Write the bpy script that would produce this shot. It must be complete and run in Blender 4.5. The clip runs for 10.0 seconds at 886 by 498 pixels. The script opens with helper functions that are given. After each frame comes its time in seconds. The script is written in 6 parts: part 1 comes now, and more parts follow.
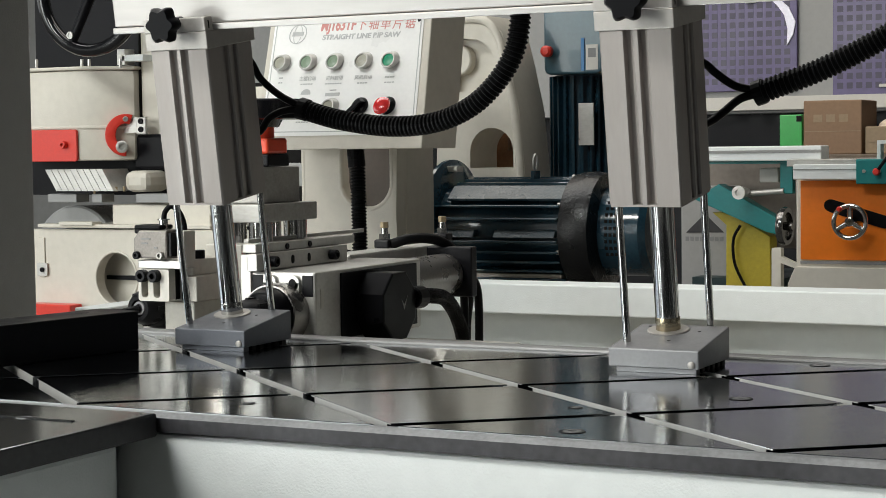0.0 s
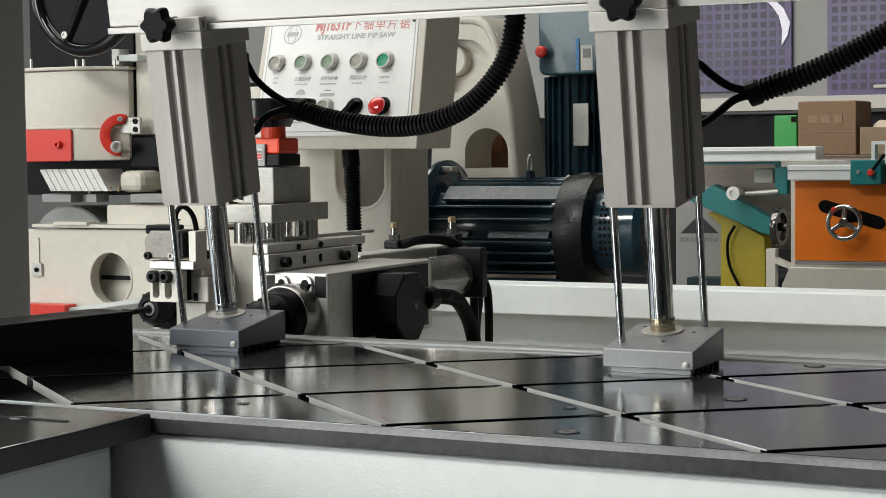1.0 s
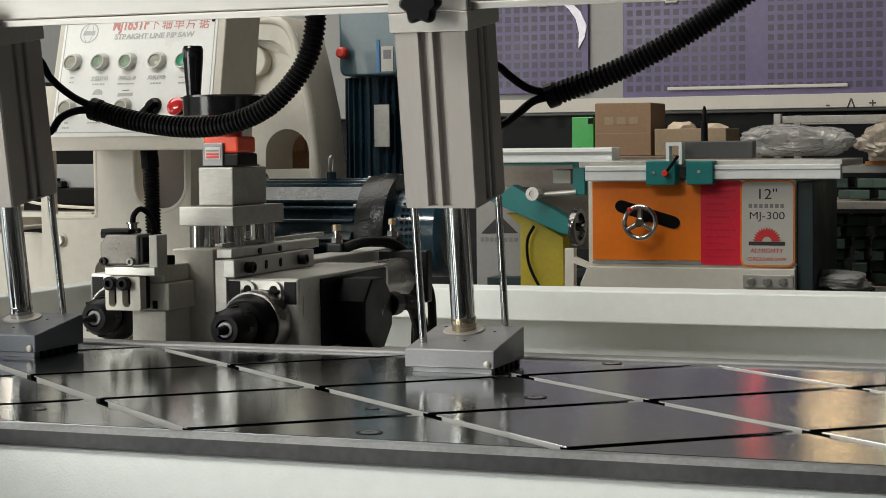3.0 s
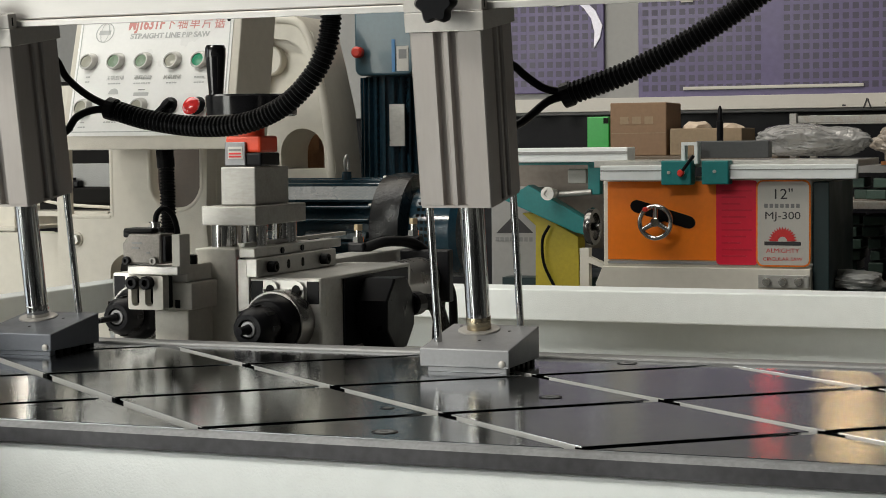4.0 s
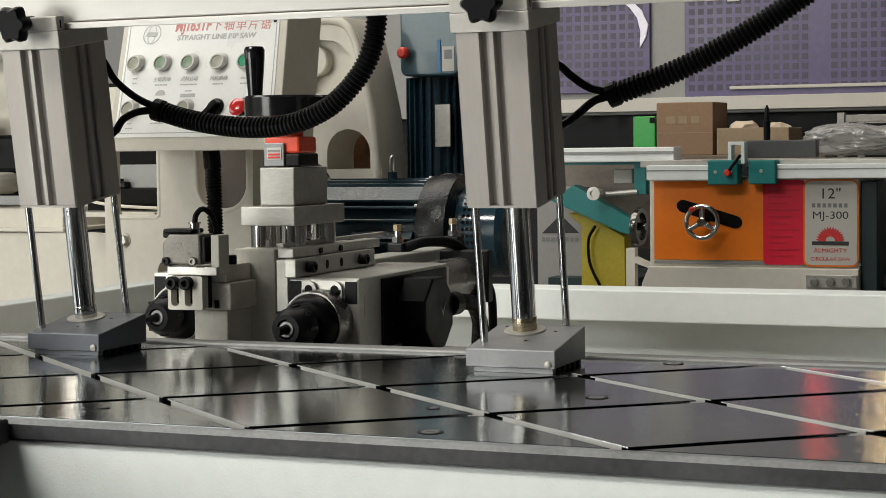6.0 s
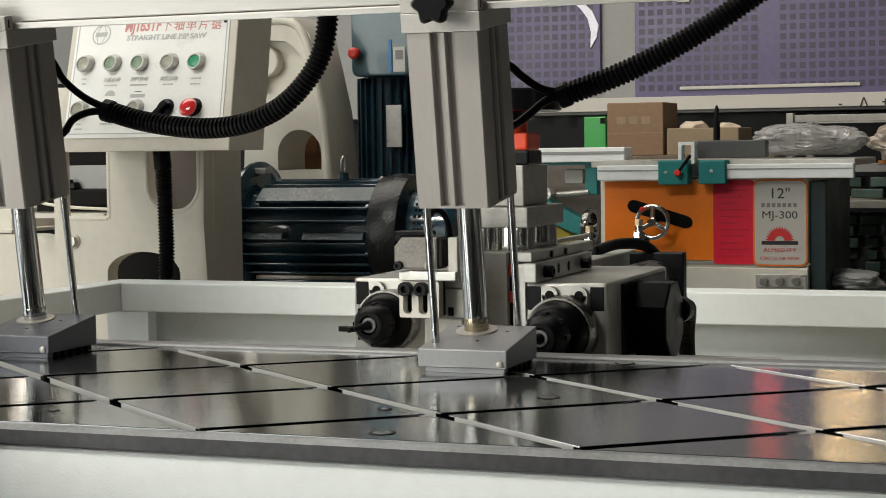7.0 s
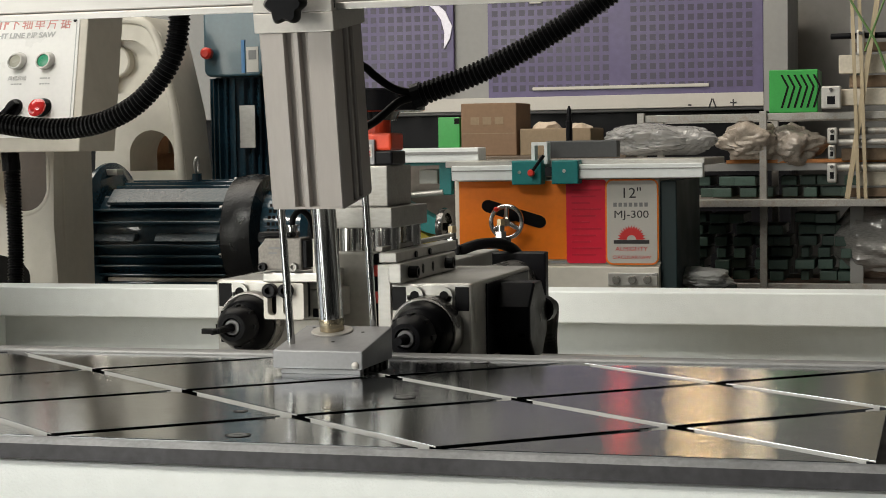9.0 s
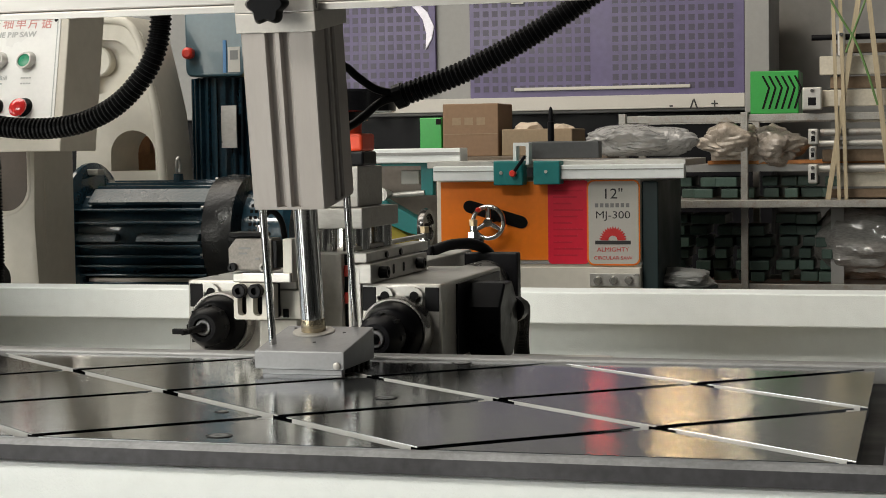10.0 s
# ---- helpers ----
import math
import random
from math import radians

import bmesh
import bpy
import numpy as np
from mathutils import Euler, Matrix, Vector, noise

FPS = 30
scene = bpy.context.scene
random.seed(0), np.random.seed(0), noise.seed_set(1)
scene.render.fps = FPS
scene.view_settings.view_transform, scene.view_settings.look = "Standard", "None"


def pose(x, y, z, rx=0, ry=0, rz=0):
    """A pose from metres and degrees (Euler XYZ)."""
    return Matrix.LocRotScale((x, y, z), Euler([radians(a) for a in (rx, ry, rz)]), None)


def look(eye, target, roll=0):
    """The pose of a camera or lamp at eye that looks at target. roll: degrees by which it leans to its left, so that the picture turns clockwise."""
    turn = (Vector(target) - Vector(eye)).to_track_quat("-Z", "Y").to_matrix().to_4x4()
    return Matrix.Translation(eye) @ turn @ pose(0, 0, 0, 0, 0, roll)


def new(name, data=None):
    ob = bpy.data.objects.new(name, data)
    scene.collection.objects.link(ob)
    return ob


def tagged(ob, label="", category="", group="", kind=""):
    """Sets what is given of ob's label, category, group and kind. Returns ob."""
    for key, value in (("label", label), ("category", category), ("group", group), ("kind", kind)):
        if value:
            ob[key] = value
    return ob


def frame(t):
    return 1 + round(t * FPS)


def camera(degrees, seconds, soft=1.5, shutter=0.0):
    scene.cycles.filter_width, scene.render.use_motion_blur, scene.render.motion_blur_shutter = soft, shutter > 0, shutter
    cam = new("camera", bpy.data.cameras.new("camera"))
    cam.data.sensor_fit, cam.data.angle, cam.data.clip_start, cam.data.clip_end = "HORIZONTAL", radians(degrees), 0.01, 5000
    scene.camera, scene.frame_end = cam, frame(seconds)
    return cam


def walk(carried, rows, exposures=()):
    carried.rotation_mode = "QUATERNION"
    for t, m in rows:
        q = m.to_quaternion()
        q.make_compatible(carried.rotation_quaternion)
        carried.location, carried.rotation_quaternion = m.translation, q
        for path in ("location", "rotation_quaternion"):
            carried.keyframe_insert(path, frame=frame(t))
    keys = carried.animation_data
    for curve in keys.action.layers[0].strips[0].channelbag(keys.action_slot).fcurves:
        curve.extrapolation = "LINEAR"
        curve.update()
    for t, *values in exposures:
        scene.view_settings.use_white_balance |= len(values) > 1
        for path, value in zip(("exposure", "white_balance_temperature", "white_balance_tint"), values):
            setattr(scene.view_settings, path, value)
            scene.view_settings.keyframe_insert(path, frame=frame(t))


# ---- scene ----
EYE = (0.0, 0.0, 1.02)


def aim(yaw, pitch, lean):
    """The pose at the tripod's head: degrees turned left, up, and leaned."""
    a, b = radians(yaw), radians(pitch)
    way = Vector((-math.sin(a) * math.cos(b), math.cos(a) * math.cos(b), math.sin(b)))
    return look(EYE, Vector(EYE) + way, -lean)


cam = camera(28.31, 10.0, soft=0.6, shutter=0.25)
walk(cam, [(t, aim(*a)) for t, *a in (
    (0.0, 26.966, -3.286, 0.74), (0.5, 26.95, -3.282, 0.70), (1.0, 26.791, -3.277, 0.68), (1.5, 25.937, -3.285, 0.677),
    (2.0, 23.727, -3.305, 0.671), (2.5, 21.533, -3.305, 0.68), (2.7, 20.835, -3.315, 0.66), (3.2, 20.25, -3.32, 0.62), (3.8, 20.564, -3.326, 0.58),
    (4.0, 20.813, -3.328, 0.59), (4.5, 21.507, -3.324, 0.637), (5.0, 22.147, -3.316, 0.60), (5.2, 22.297, -3.313, 0.65), (5.75, 22.4, -3.305, 0.72),
    (6.3, 22.04, -3.297, 0.79), (6.5, 21.784, -3.296, 0.80), (7.0, 20.725, -3.309, 0.80), (7.5, 19.383, -3.329, 0.80), (8.0, 17.878, -3.338, 0.85),
    (8.5, 16.801, -3.347, 0.86), (9.0, 15.992, -3.362, 0.88), (9.5, 15.579, -3.37, 0.85), (10.0, 15.393, -3.355, 0.80))],
    exposures=((0.0, -0.35, 6520, 10), (1.5, -0.37, 6560, 10), (2.5, -0.47, 6800, 10), (5.2, -0.45, 6800, 10), (6.5, -0.42, 6850, 10), (10.0, -0.25, 6950, 11)))

# ---- light: area lamps added for an unseen gate behind, side windows and skylights, and high windows in the far wall ----
world = bpy.data.worlds.new("sky")
scene.world = world
world.use_nodes = True
sky = world.node_tree.nodes.new("ShaderNodeTexSky")
sky.sky_type, sky.sun_disc = "NISHITA", False
sky.sun_elevation, sky.sun_rotation = radians(42), radians(215)
sky.air_density, sky.dust_density = 1.0, 3.0
back_node = world.node_tree.nodes["Background"]
back_node.inputs["Strength"].default_value = 0.14
world.node_tree.links.new(sky.outputs[0], back_node.inputs["Color"])

sun_data = bpy.data.lights.new("sun", "SUN")
sun_data.energy, sun_data.angle, sun_data.color = 0.8, radians(12), (1.0, 0.95, 0.88)
sun = new("sun", sun_data)
sun.matrix_world = look((-8, -12, 14), (0, 2, 0))


def window_light(name, place, target, wide, high, watts, colour=(1, 1, 1)):
    data = bpy.data.lights.new(name, "AREA")
    data.shape, data.size, data.size_y, data.energy, data.color = "RECTANGLE", wide, high, watts, colour
    ob = new(name, data)
    ob.matrix_world = look(place, target)
    return ob


window_light("gate_daylight", (-6.2, -4.9, 2.1), (-5.6, 0.0, 1.9), 4.8, 3.6, 560, (0.935, 0.98, 0.955))
# roof lamps are added fill; their skylights are assumed and out of view
window_light("front_roof_daylight", (-3.4, -1.6, 4.95), (-3.4, -1.6, 0.0), 3.0, 2.0, 400, (0.957, 0.998, 0.967))
window_light("side_daylight", (-8.9, 1.5, 2.4), (0.0, 1.5, 2.0), 7.0, 2.4, 100, (0.86, 0.94, 1.0))
window_light("roof_daylight", (-3.9, 3.6, 4.95), (-3.9, 3.6, 0.0), 5.0, 1.6, 135, (0.98, 0.98, 0.92))
window_light("roof_daylight", (-2.9, 5.55, 4.95), (-2.9, 5.55, 0.0), 5.6, 1.5, 120, (1.0, 0.94, 0.82))
for fx, fw, top, watts, colour in ((-5.8, 2.3, 2.14, 18, (1.0, 0.90, 0.76)), (-4.35, 0.12, 2.14, 1.0, (1.0, 0.86, 0.66)), (-3.51, 0.08, 2.14, 0.13, (0.95, 0.97, 1.0)),
                                   (-1.28, 0.29, 1.985, 2.3, (1.0, 0.70, 0.34)), (-0.99, 0.10, 1.985, 0.75, (1.0, 0.80, 0.50))):
    window_light("far_daylight", (fx, 9.42, (1.88 + top) / 2), (fx, 0.0, 1.8), fw, top - 1.88, watts, colour)


# ---- materials ----
def material(name, colour, rough=0.5, metal=0.0, vary=0.12, scale=6.0, bump=0.0, bump_scale=200.0, coat=0.0, stretch=(1, 1, 1), dirt=0.0,
             dirt_colour=(0.1, 0.08, 0.06), island=0.0, rough_vary=0.1, aniso=0.0, spec=0.5):
    """Paint, metal, plastic: a base colour that drifts at two scales, uneven gloss, fine relief and grime in patches."""
    m = bpy.data.materials.new(name)
    m.use_nodes = True
    nt = m.node_tree
    n, link = nt.nodes, nt.links.new
    b = n["Principled BSDF"]
    tc = n.new("ShaderNodeTexCoord")
    mp = n.new("ShaderNodeMapping")
    mp.inputs["Scale"].default_value = stretch
    link(tc.outputs["Object"], mp.inputs["Vector"])
    big, fine = n.new("ShaderNodeTexNoise"), n.new("ShaderNodeTexNoise")
    big.inputs["Scale"].default_value, big.inputs["Detail"].default_value = scale, 4
    fine.inputs["Scale"].default_value, fine.inputs["Detail"].default_value = scale * 14, 5
    link(mp.outputs[0], big.inputs["Vector"])
    link(mp.outputs[0], fine.inputs["Vector"])
    add = n.new("ShaderNodeMath")
    add.operation = "ADD"
    link(big.outputs["Fac"], add.inputs[0])
    link(fine.outputs["Fac"], add.inputs[1])
    ramp = n.new("ShaderNodeMapRange")
    ramp.inputs["From Min"].default_value, ramp.inputs["From Max"].default_value = 0.65, 1.35
    ramp.inputs["To Min"].default_value, ramp.inputs["To Max"].default_value = 1 - vary, 1 + vary
    link(add.outputs[0], ramp.inputs["Value"])
    last = ramp.outputs[0]
    if island:
        info = n.new("ShaderNodeObjectInfo")
        rnd = n.new("ShaderNodeMapRange")
        rnd.inputs["To Min"].default_value, rnd.inputs["To Max"].default_value = 1 - island, 1 + island
        link(info.outputs["Random"], rnd.inputs["Value"])
        mul = n.new("ShaderNodeMath")
        mul.operation = "MULTIPLY"
        link(last, mul.inputs[0])
        link(rnd.outputs[0], mul.inputs[1])
        last = mul.outputs[0]
    mix = n.new("ShaderNodeVectorMath")
    mix.operation = "SCALE"
    mix.inputs[0].default_value = colour
    link(last, mix.inputs["Scale"])
    out = mix.outputs[0]
    if dirt:
        spots = n.new("ShaderNodeTexNoise")
        spots.inputs["Scale"].default_value, spots.inputs["Detail"].default_value, spots.inputs["Roughness"].default_value = scale * 2.3, 8, 0.7
        link(tc.outputs["Object"], spots.inputs["Vector"])
        cut = n.new("ShaderNodeMapRange")
        cut.inputs["From Min"].default_value, cut.inputs["From Max"].default_value, cut.inputs["To Max"].default_value = 0.52, 0.75, dirt
        link(spots.outputs["Fac"], cut.inputs["Value"])
        blend = n.new("ShaderNodeMix")
        blend.data_type = "RGBA"
        blend.inputs["B"].default_value = (*dirt_colour, 1)
        link(cut.outputs[0], blend.inputs["Factor"])
        link(out, blend.inputs["A"])
        out = blend.outputs["Result"]
    link(out, b.inputs["Base Color"])
    b.inputs["Metallic"].default_value = metal
    rr = n.new("ShaderNodeMapRange")
    rr.inputs["From Min"].default_value, rr.inputs["From Max"].default_value = 0.3, 0.7
    rr.inputs["To Min"].default_value, rr.inputs["To Max"].default_value = max(0.02, rough - rough_vary), min(1.0, rough + rough_vary)
    link(big.outputs["Fac"], rr.inputs["Value"])
    link(rr.outputs[0], b.inputs["Roughness"])
    b.inputs["Coat Weight"].default_value = coat
    b.inputs["Specular IOR Level"].default_value = spec
    b.inputs["Anisotropic"].default_value = aniso
    if bump:
        grain = n.new("ShaderNodeTexNoise")
        grain.inputs["Scale"].default_value, grain.inputs["Detail"].default_value = bump_scale, 3
        link(mp.outputs[0], grain.inputs["Vector"])
        bp = n.new("ShaderNodeBump")
        bp.inputs["Strength"].default_value, bp.inputs["Distance"].default_value = bump, 0.002
        link(grain.outputs["Fac"], bp.inputs["Height"])
        link(bp.outputs[0], b.inputs["Normal"])
    return m


def glowing(name, colour, strength):
    m = bpy.data.materials.new(name)
    m.use_nodes = True
    b = m.node_tree.nodes["Principled BSDF"]
    b.inputs["Base Color"].default_value = (*colour, 1)
    b.inputs["Emission Color"].default_value = (*colour, 1)
    b.inputs["Emission Strength"].default_value = strength
    b.inputs["Roughness"].default_value = 0.3
    return m


TABLE = material("blackened_ground_steel", (0.455, 0.485, 0.51), 0.085, 1.0, 0.2, 5, 0.05, 500, dirt=0.3, dirt_colour=(0.42, 0.41, 0.40), rough_vary=0.04, island=0.12)
SLOTWALL = material("lit_slot_wall", (0.52, 0.515, 0.50), 0.45, 0.3, 0.1, 30)
TABLE_EDGE = material("dark_cast_edge", (0.078, 0.077, 0.084), 0.4, 0.4, 0.28, 7, 0.06, 400, dirt=0.7, dirt_colour=(0.045, 0.043, 0.046))
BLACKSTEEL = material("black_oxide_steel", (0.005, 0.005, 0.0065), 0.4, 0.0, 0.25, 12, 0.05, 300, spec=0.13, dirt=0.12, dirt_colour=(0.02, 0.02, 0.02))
ALU = material("anodised_aluminium", (0.335, 0.308, 0.29), 0.5, 0.45, 0.05, 14, 0.05, 700, stretch=(1, 1, 0.1))
ALU_DARK = material("grey_anodised_foot", (0.22, 0.22, 0.228), 0.45, 0.4, 0.08, 16, 0.06, 500, dirt=0.15, dirt_colour=(0.14, 0.13, 0.12))
STEEL = material("milled_steel", (0.50, 0.49, 0.465), 0.36, 0.5, 0.1, 8, 0.04, 500, stretch=(0.5, 1, 1.6), dirt=0.4, dirt_colour=(0.22, 0.2, 0.17))
BRACKET = material("milled_bracket", (0.40, 0.38, 0.355), 0.42, 0.4, 0.08, 10, 0.05, 500, dirt=0.25, dirt_colour=(0.24, 0.22, 0.2))
BEAM = material("drawn_aluminium_beam", (0.40, 0.385, 0.37), 0.36, 0.6, 0.06, 9, 0.05, 400, stretch=(0.1, 1, 1))
RAILGREY = material("dull_ground_rail", (0.21, 0.21, 0.21), 0.5, 0.35, 0.12, 10, 0.05, 400, dirt=0.3, dirt_colour=(0.09, 0.09, 0.09))
CASTCREAM = material("pale_cast_aluminium", (0.60, 0.575, 0.52), 0.5, 0.15, 0.08, 9, 0.12, 300, dirt=0.3, dirt_colour=(0.34, 0.31, 0.27))
SWITCHGREY = material("worn_die_cast", (0.235, 0.215, 0.195), 0.5, 0.35, 0.25, 22, 0.1, 260, dirt=0.55, dirt_colour=(0.40, 0.38, 0.35))
STOPRED = material("glossy_red_plastic", (0.66, 0.03, 0.03), 0.14, 0.0, 0.06, 10, coat=0.6)
RIMLIP = material("worn_bright_lip", (0.30, 0.30, 0.305), 0.42, 0.6, 0.2, 14, 0.08, 200, dirt=0.4, dirt_colour=(0.10, 0.10, 0.10))
FLANK = material("shaded_flank", (0.035, 0.035, 0.038), 0.5, 0.0, 0.25, 8, 0.05, 300, spec=0.3)
SCRATCHED = material("scratched_steel", (0.33, 0.32, 0.30), 0.42, 0.5, 0.15, 10, 0.08, 300, stretch=(0.5, 1, 1.6), dirt=0.5, dirt_colour=(0.18, 0.16, 0.13))
CHROME = material("chromed_rod", (0.55, 0.545, 0.53), 0.14, 1.0, 0.04, 20, rough_vary=0.04)
WORNROD = material("brass_worn_rod", (0.46, 0.39, 0.27), 0.24, 0.9, 0.2, 40, dirt=0.5, dirt_colour=(0.5, 0.49, 0.47))
GLOSSBLACK = material("glossy_black_plastic", (0.005, 0.005, 0.006), 0.13, 0.0, 0.15, 20, 0.03, 300, spec=0.45)
NOSERING = material("turned_steel_ring", (0.26, 0.25, 0.24), 0.3, 0.85, 0.15, 20)
BRASS = material("brass_ring", (0.34, 0.27, 0.17), 0.4, 0.7, 0.1, 30)
WHITE = material("white_textured_paint", (0.77, 0.80, 0.795), 0.5, 0.0, 0.04, 3, 0.3, 420, dirt=0.12, dirt_colour=(0.45, 0.42, 0.36))
CREAM = material("cream_machine_paint", (0.60, 0.56, 0.485), 0.45, 0.0, 0.06, 3, 0.25, 260, dirt=0.2, dirt_colour=(0.4, 0.36, 0.28))
GREYPAINT = material("light_grey_paint", (0.26, 0.26, 0.255), 0.5, 0.0, 0.06, 3, 0.3, 300, dirt=0.15, dirt_colour=(0.24, 0.23, 0.2))
RUBBER = material("black_rubber", (0.004, 0.004, 0.0045), 0.42, 0.0, 0.2, 20, 0.1, 300, spec=0.09)
PLASTIC = material("black_plastic", (0.004, 0.004, 0.005), 0.33, 0.0, 0.15, 20, 0.08, 600, spec=0.09)
MOTORBLUE = material("dark_blue_motor_paint", (0.016, 0.048, 0.072), 0.19, 0.0, 0.25, 8, 0.12, 200, coat=0.5, dirt=0.15, dirt_colour=(0.04, 0.05, 0.05))
MOTORBLACK = material("glossy_black_paint", (0.006, 0.006, 0.007), 0.3, 0.0, 0.2, 8, 0.7, 130, spec=0.4)
FACETBLUE = material("rough_cast_blue_paint", (0.032, 0.055, 0.068), 0.3, 0.0, 0.25, 12, 0.8, 110, spec=0.5)
RED = material("red_plastic", (0.60, 0.032, 0.018), 0.4, 0.0, 0.08, 10, 0.05, 300)
ORANGERED = material("orange_red_plastic", (0.72, 0.06, 0.018), 0.4, 0.0, 0.06, 14)
ORANGE = material("orange_paint", (0.88, 0.205, 0.008), 0.4, 0.0, 0.06, 4, 0.05, 200, dirt=0.1, dirt_colour=(0.4, 0.12, 0.03))
CRIMSON = material("crimson_paint", (0.72, 0.008, 0.04), 0.42, 0.0, 0.06, 4)
TEAL = material("teal_paint", (0.0, 0.17, 0.17), 0.42, 0.0, 0.1, 6, 0.05, 200)
YELLOW = material("yellow_paint", (0.42, 0.33, 0.02), 0.5, 0.0, 0.12, 6, 0.05, 200)
DARKTEAL = material("dark_green_paint", (0.009, 0.027, 0.03), 0.5, 0.0, 0.12, 5)
CREAMWHITE = material("warm_white_paint", (0.68, 0.645, 0.57), 0.45, 0.0, 0.05, 3, 0.15, 260, dirt=0.12, dirt_colour=(0.4, 0.36, 0.3))
LABEL = material("printed_label", (0.52, 0.50, 0.46), 0.5, 0.0, 0.04, 10)
INK = material("black_ink", (0.03, 0.028, 0.03), 0.6)
REDINK = material("red_ink", (0.6, 0.03, 0.03), 0.6)
GREYINK = material("grey_ink", (0.2, 0.2, 0.2), 0.6)

# ---- mesh helpers ----
ORIGIN = {}


def thing(name, label, category, origin=(0, 0, 0), group="", kind=""):
    ob = new(name)
    ob.empty_display_size = 0.05
    ob.location = origin
    ORIGIN[ob] = Vector(origin)
    return tagged(ob, label, category, group, kind)


def part(name, bm, mat, parent, label="", smooth=False):
    """Links a bmesh, given in the place's own metres, as one mesh under a thing or a part."""
    me = bpy.data.meshes.new(name)
    org = ORIGIN[parent] if parent else Vector((0, 0, 0))
    bmesh.ops.translate(bm, verts=bm.verts, vec=-org)
    bm.normal_update()
    bm.to_mesh(me)
    bm.free()
    for one in (mat if isinstance(mat, (list, tuple)) else [mat]):
        me.materials.append(one)
    if smooth:
        me.shade_smooth()
        me.set_sharp_from_angle(angle=radians(38))
    ob = new(name, me)
    if parent:
        ob.parent = parent
    ORIGIN[ob] = org
    return tagged(ob, label)


def lone(name, bm, mat, label, category, kind="", group="", smooth=False, origin=(0, 0, 0)):
    """A thing that is one mesh."""
    me = bpy.data.meshes.new(name)
    bmesh.ops.translate(bm, verts=bm.verts, vec=-Vector(origin))
    bm.normal_update()
    bm.to_mesh(me)
    bm.free()
    for one in (mat if isinstance(mat, (list, tuple)) else [mat]):
        me.materials.append(one)
    if smooth:
        me.shade_smooth()
        me.set_sharp_from_angle(angle=radians(38))
    ob = new(name, me)
    ob.location = origin
    ORIGIN[ob] = Vector(origin)
    return tagged(ob, label, category, group, kind)


def mesh():
    return bmesh.new()


def box(bm, x0, x1, z0, z1, y0, y1, bevel=0.0, seg=2):
    """A block; the edges are rounded by bevel."""
    x0, x1, y0, y1, z0, z1 = min(x0, x1), max(x0, x1), min(y0, y1), max(y0, y1), min(z0, z1), max(z0, z1)
    vs = [bm.verts.new((x, y, z)) for x in (x0, x1) for y in (y0, y1) for z in (z0, z1)]
    fs = [bm.faces.new([vs[i] for i in q]) for q in ((0, 1, 3, 2), (4, 6, 7, 5), (0, 4, 5, 1), (2, 3, 7, 6), (0, 2, 6, 4), (1, 5, 7, 3))]
    if bevel:
        es = list({e for f in fs for e in f.edges})
        bmesh.ops.bevel(bm, geom=es, offset=min(bevel, 0.45 * min(x1 - x0, y1 - y0, z1 - z0)), segments=seg, affect="EDGES", profile=0.5)
    return bm


def blk(*a, **k):
    return box(mesh(), *a, **k)


def cyl(bm, a, b, r, seg=24, r2=None, caps=True, chamfer=0.0):
    """A round bar or cone from a to b."""
    a, b = Vector(a), Vector(b)
    axis = (b - a).normalized()
    side = axis.orthogonal().normalized()
    up = axis.cross(side)
    r2 = r if r2 is None else r2
    stations = [(a, r), (b, r2)]
    if chamfer:
        stations = [(a, r - chamfer), (a + axis * chamfer, r), (b - axis * chamfer, r2), (b, r2 - chamfer)]
    rings = [[bm.verts.new(p + (side * math.cos(k * math.tau / seg) + up * math.sin(k * math.tau / seg)) * q) for k in range(seg)] for p, q in stations]
    for r0, r1 in zip(rings, rings[1:]):
        for k in range(seg):
            bm.faces.new((r0[k], r0[(k + 1) % seg], r1[(k + 1) % seg], r1[k]))
    if caps:
        bm.faces.new(rings[0][::-1])
        bm.faces.new(rings[-1])
    return bm


def lathe(bm, a, axis, profile, seg=28):
    """Turns a profile of (distance along the axis, radius) round the axis from a."""
    a, axis = Vector(a), Vector(axis).normalized()
    side = axis.orthogonal().normalized()
    up = axis.cross(side)
    rings = [[bm.verts.new(a + axis * d + (side * math.cos(k * math.tau / seg) + up * math.sin(k * math.tau / seg)) * r) for k in range(seg)] for d, r in profile]
    for r0, r1 in zip(rings, rings[1:]):
        for k in range(seg):
            bm.faces.new((r0[k], r0[(k + 1) % seg], r1[(k + 1) % seg], r1[k]))
    bm.faces.new(rings[0][::-1])
    bm.faces.new(rings[-1])
    return bm


def prism(bm, outline, axis, a, b, bevel=0.0):
    """An outline of 2D points, pushed along x, y or z from a to b. For y the points are (x, z), for x (y, z), for z (x, y)."""
    def at(p, d):
        return {"y": (p[0], d, p[1]), "x": (d, p[0], p[1]), "z": (p[0], p[1], d)}[axis]
    lo = [bm.verts.new(at(p, a)) for p in outline]
    hi = [bm.verts.new(at(p, b)) for p in outline]
    n = len(outline)
    fs = [bm.faces.new(lo), bm.faces.new(hi[::-1])] + [bm.faces.new((lo[k], hi[k], hi[(k + 1) % n], lo[(k + 1) % n])) for k in range(n)]
    bmesh.ops.recalc_face_normals(bm, faces=fs)
    if bevel:
        bmesh.ops.bevel(bm, geom=list({e for f in fs[:2] for e in f.edges}), offset=bevel, segments=2, affect="EDGES", profile=0.5)
    return bm


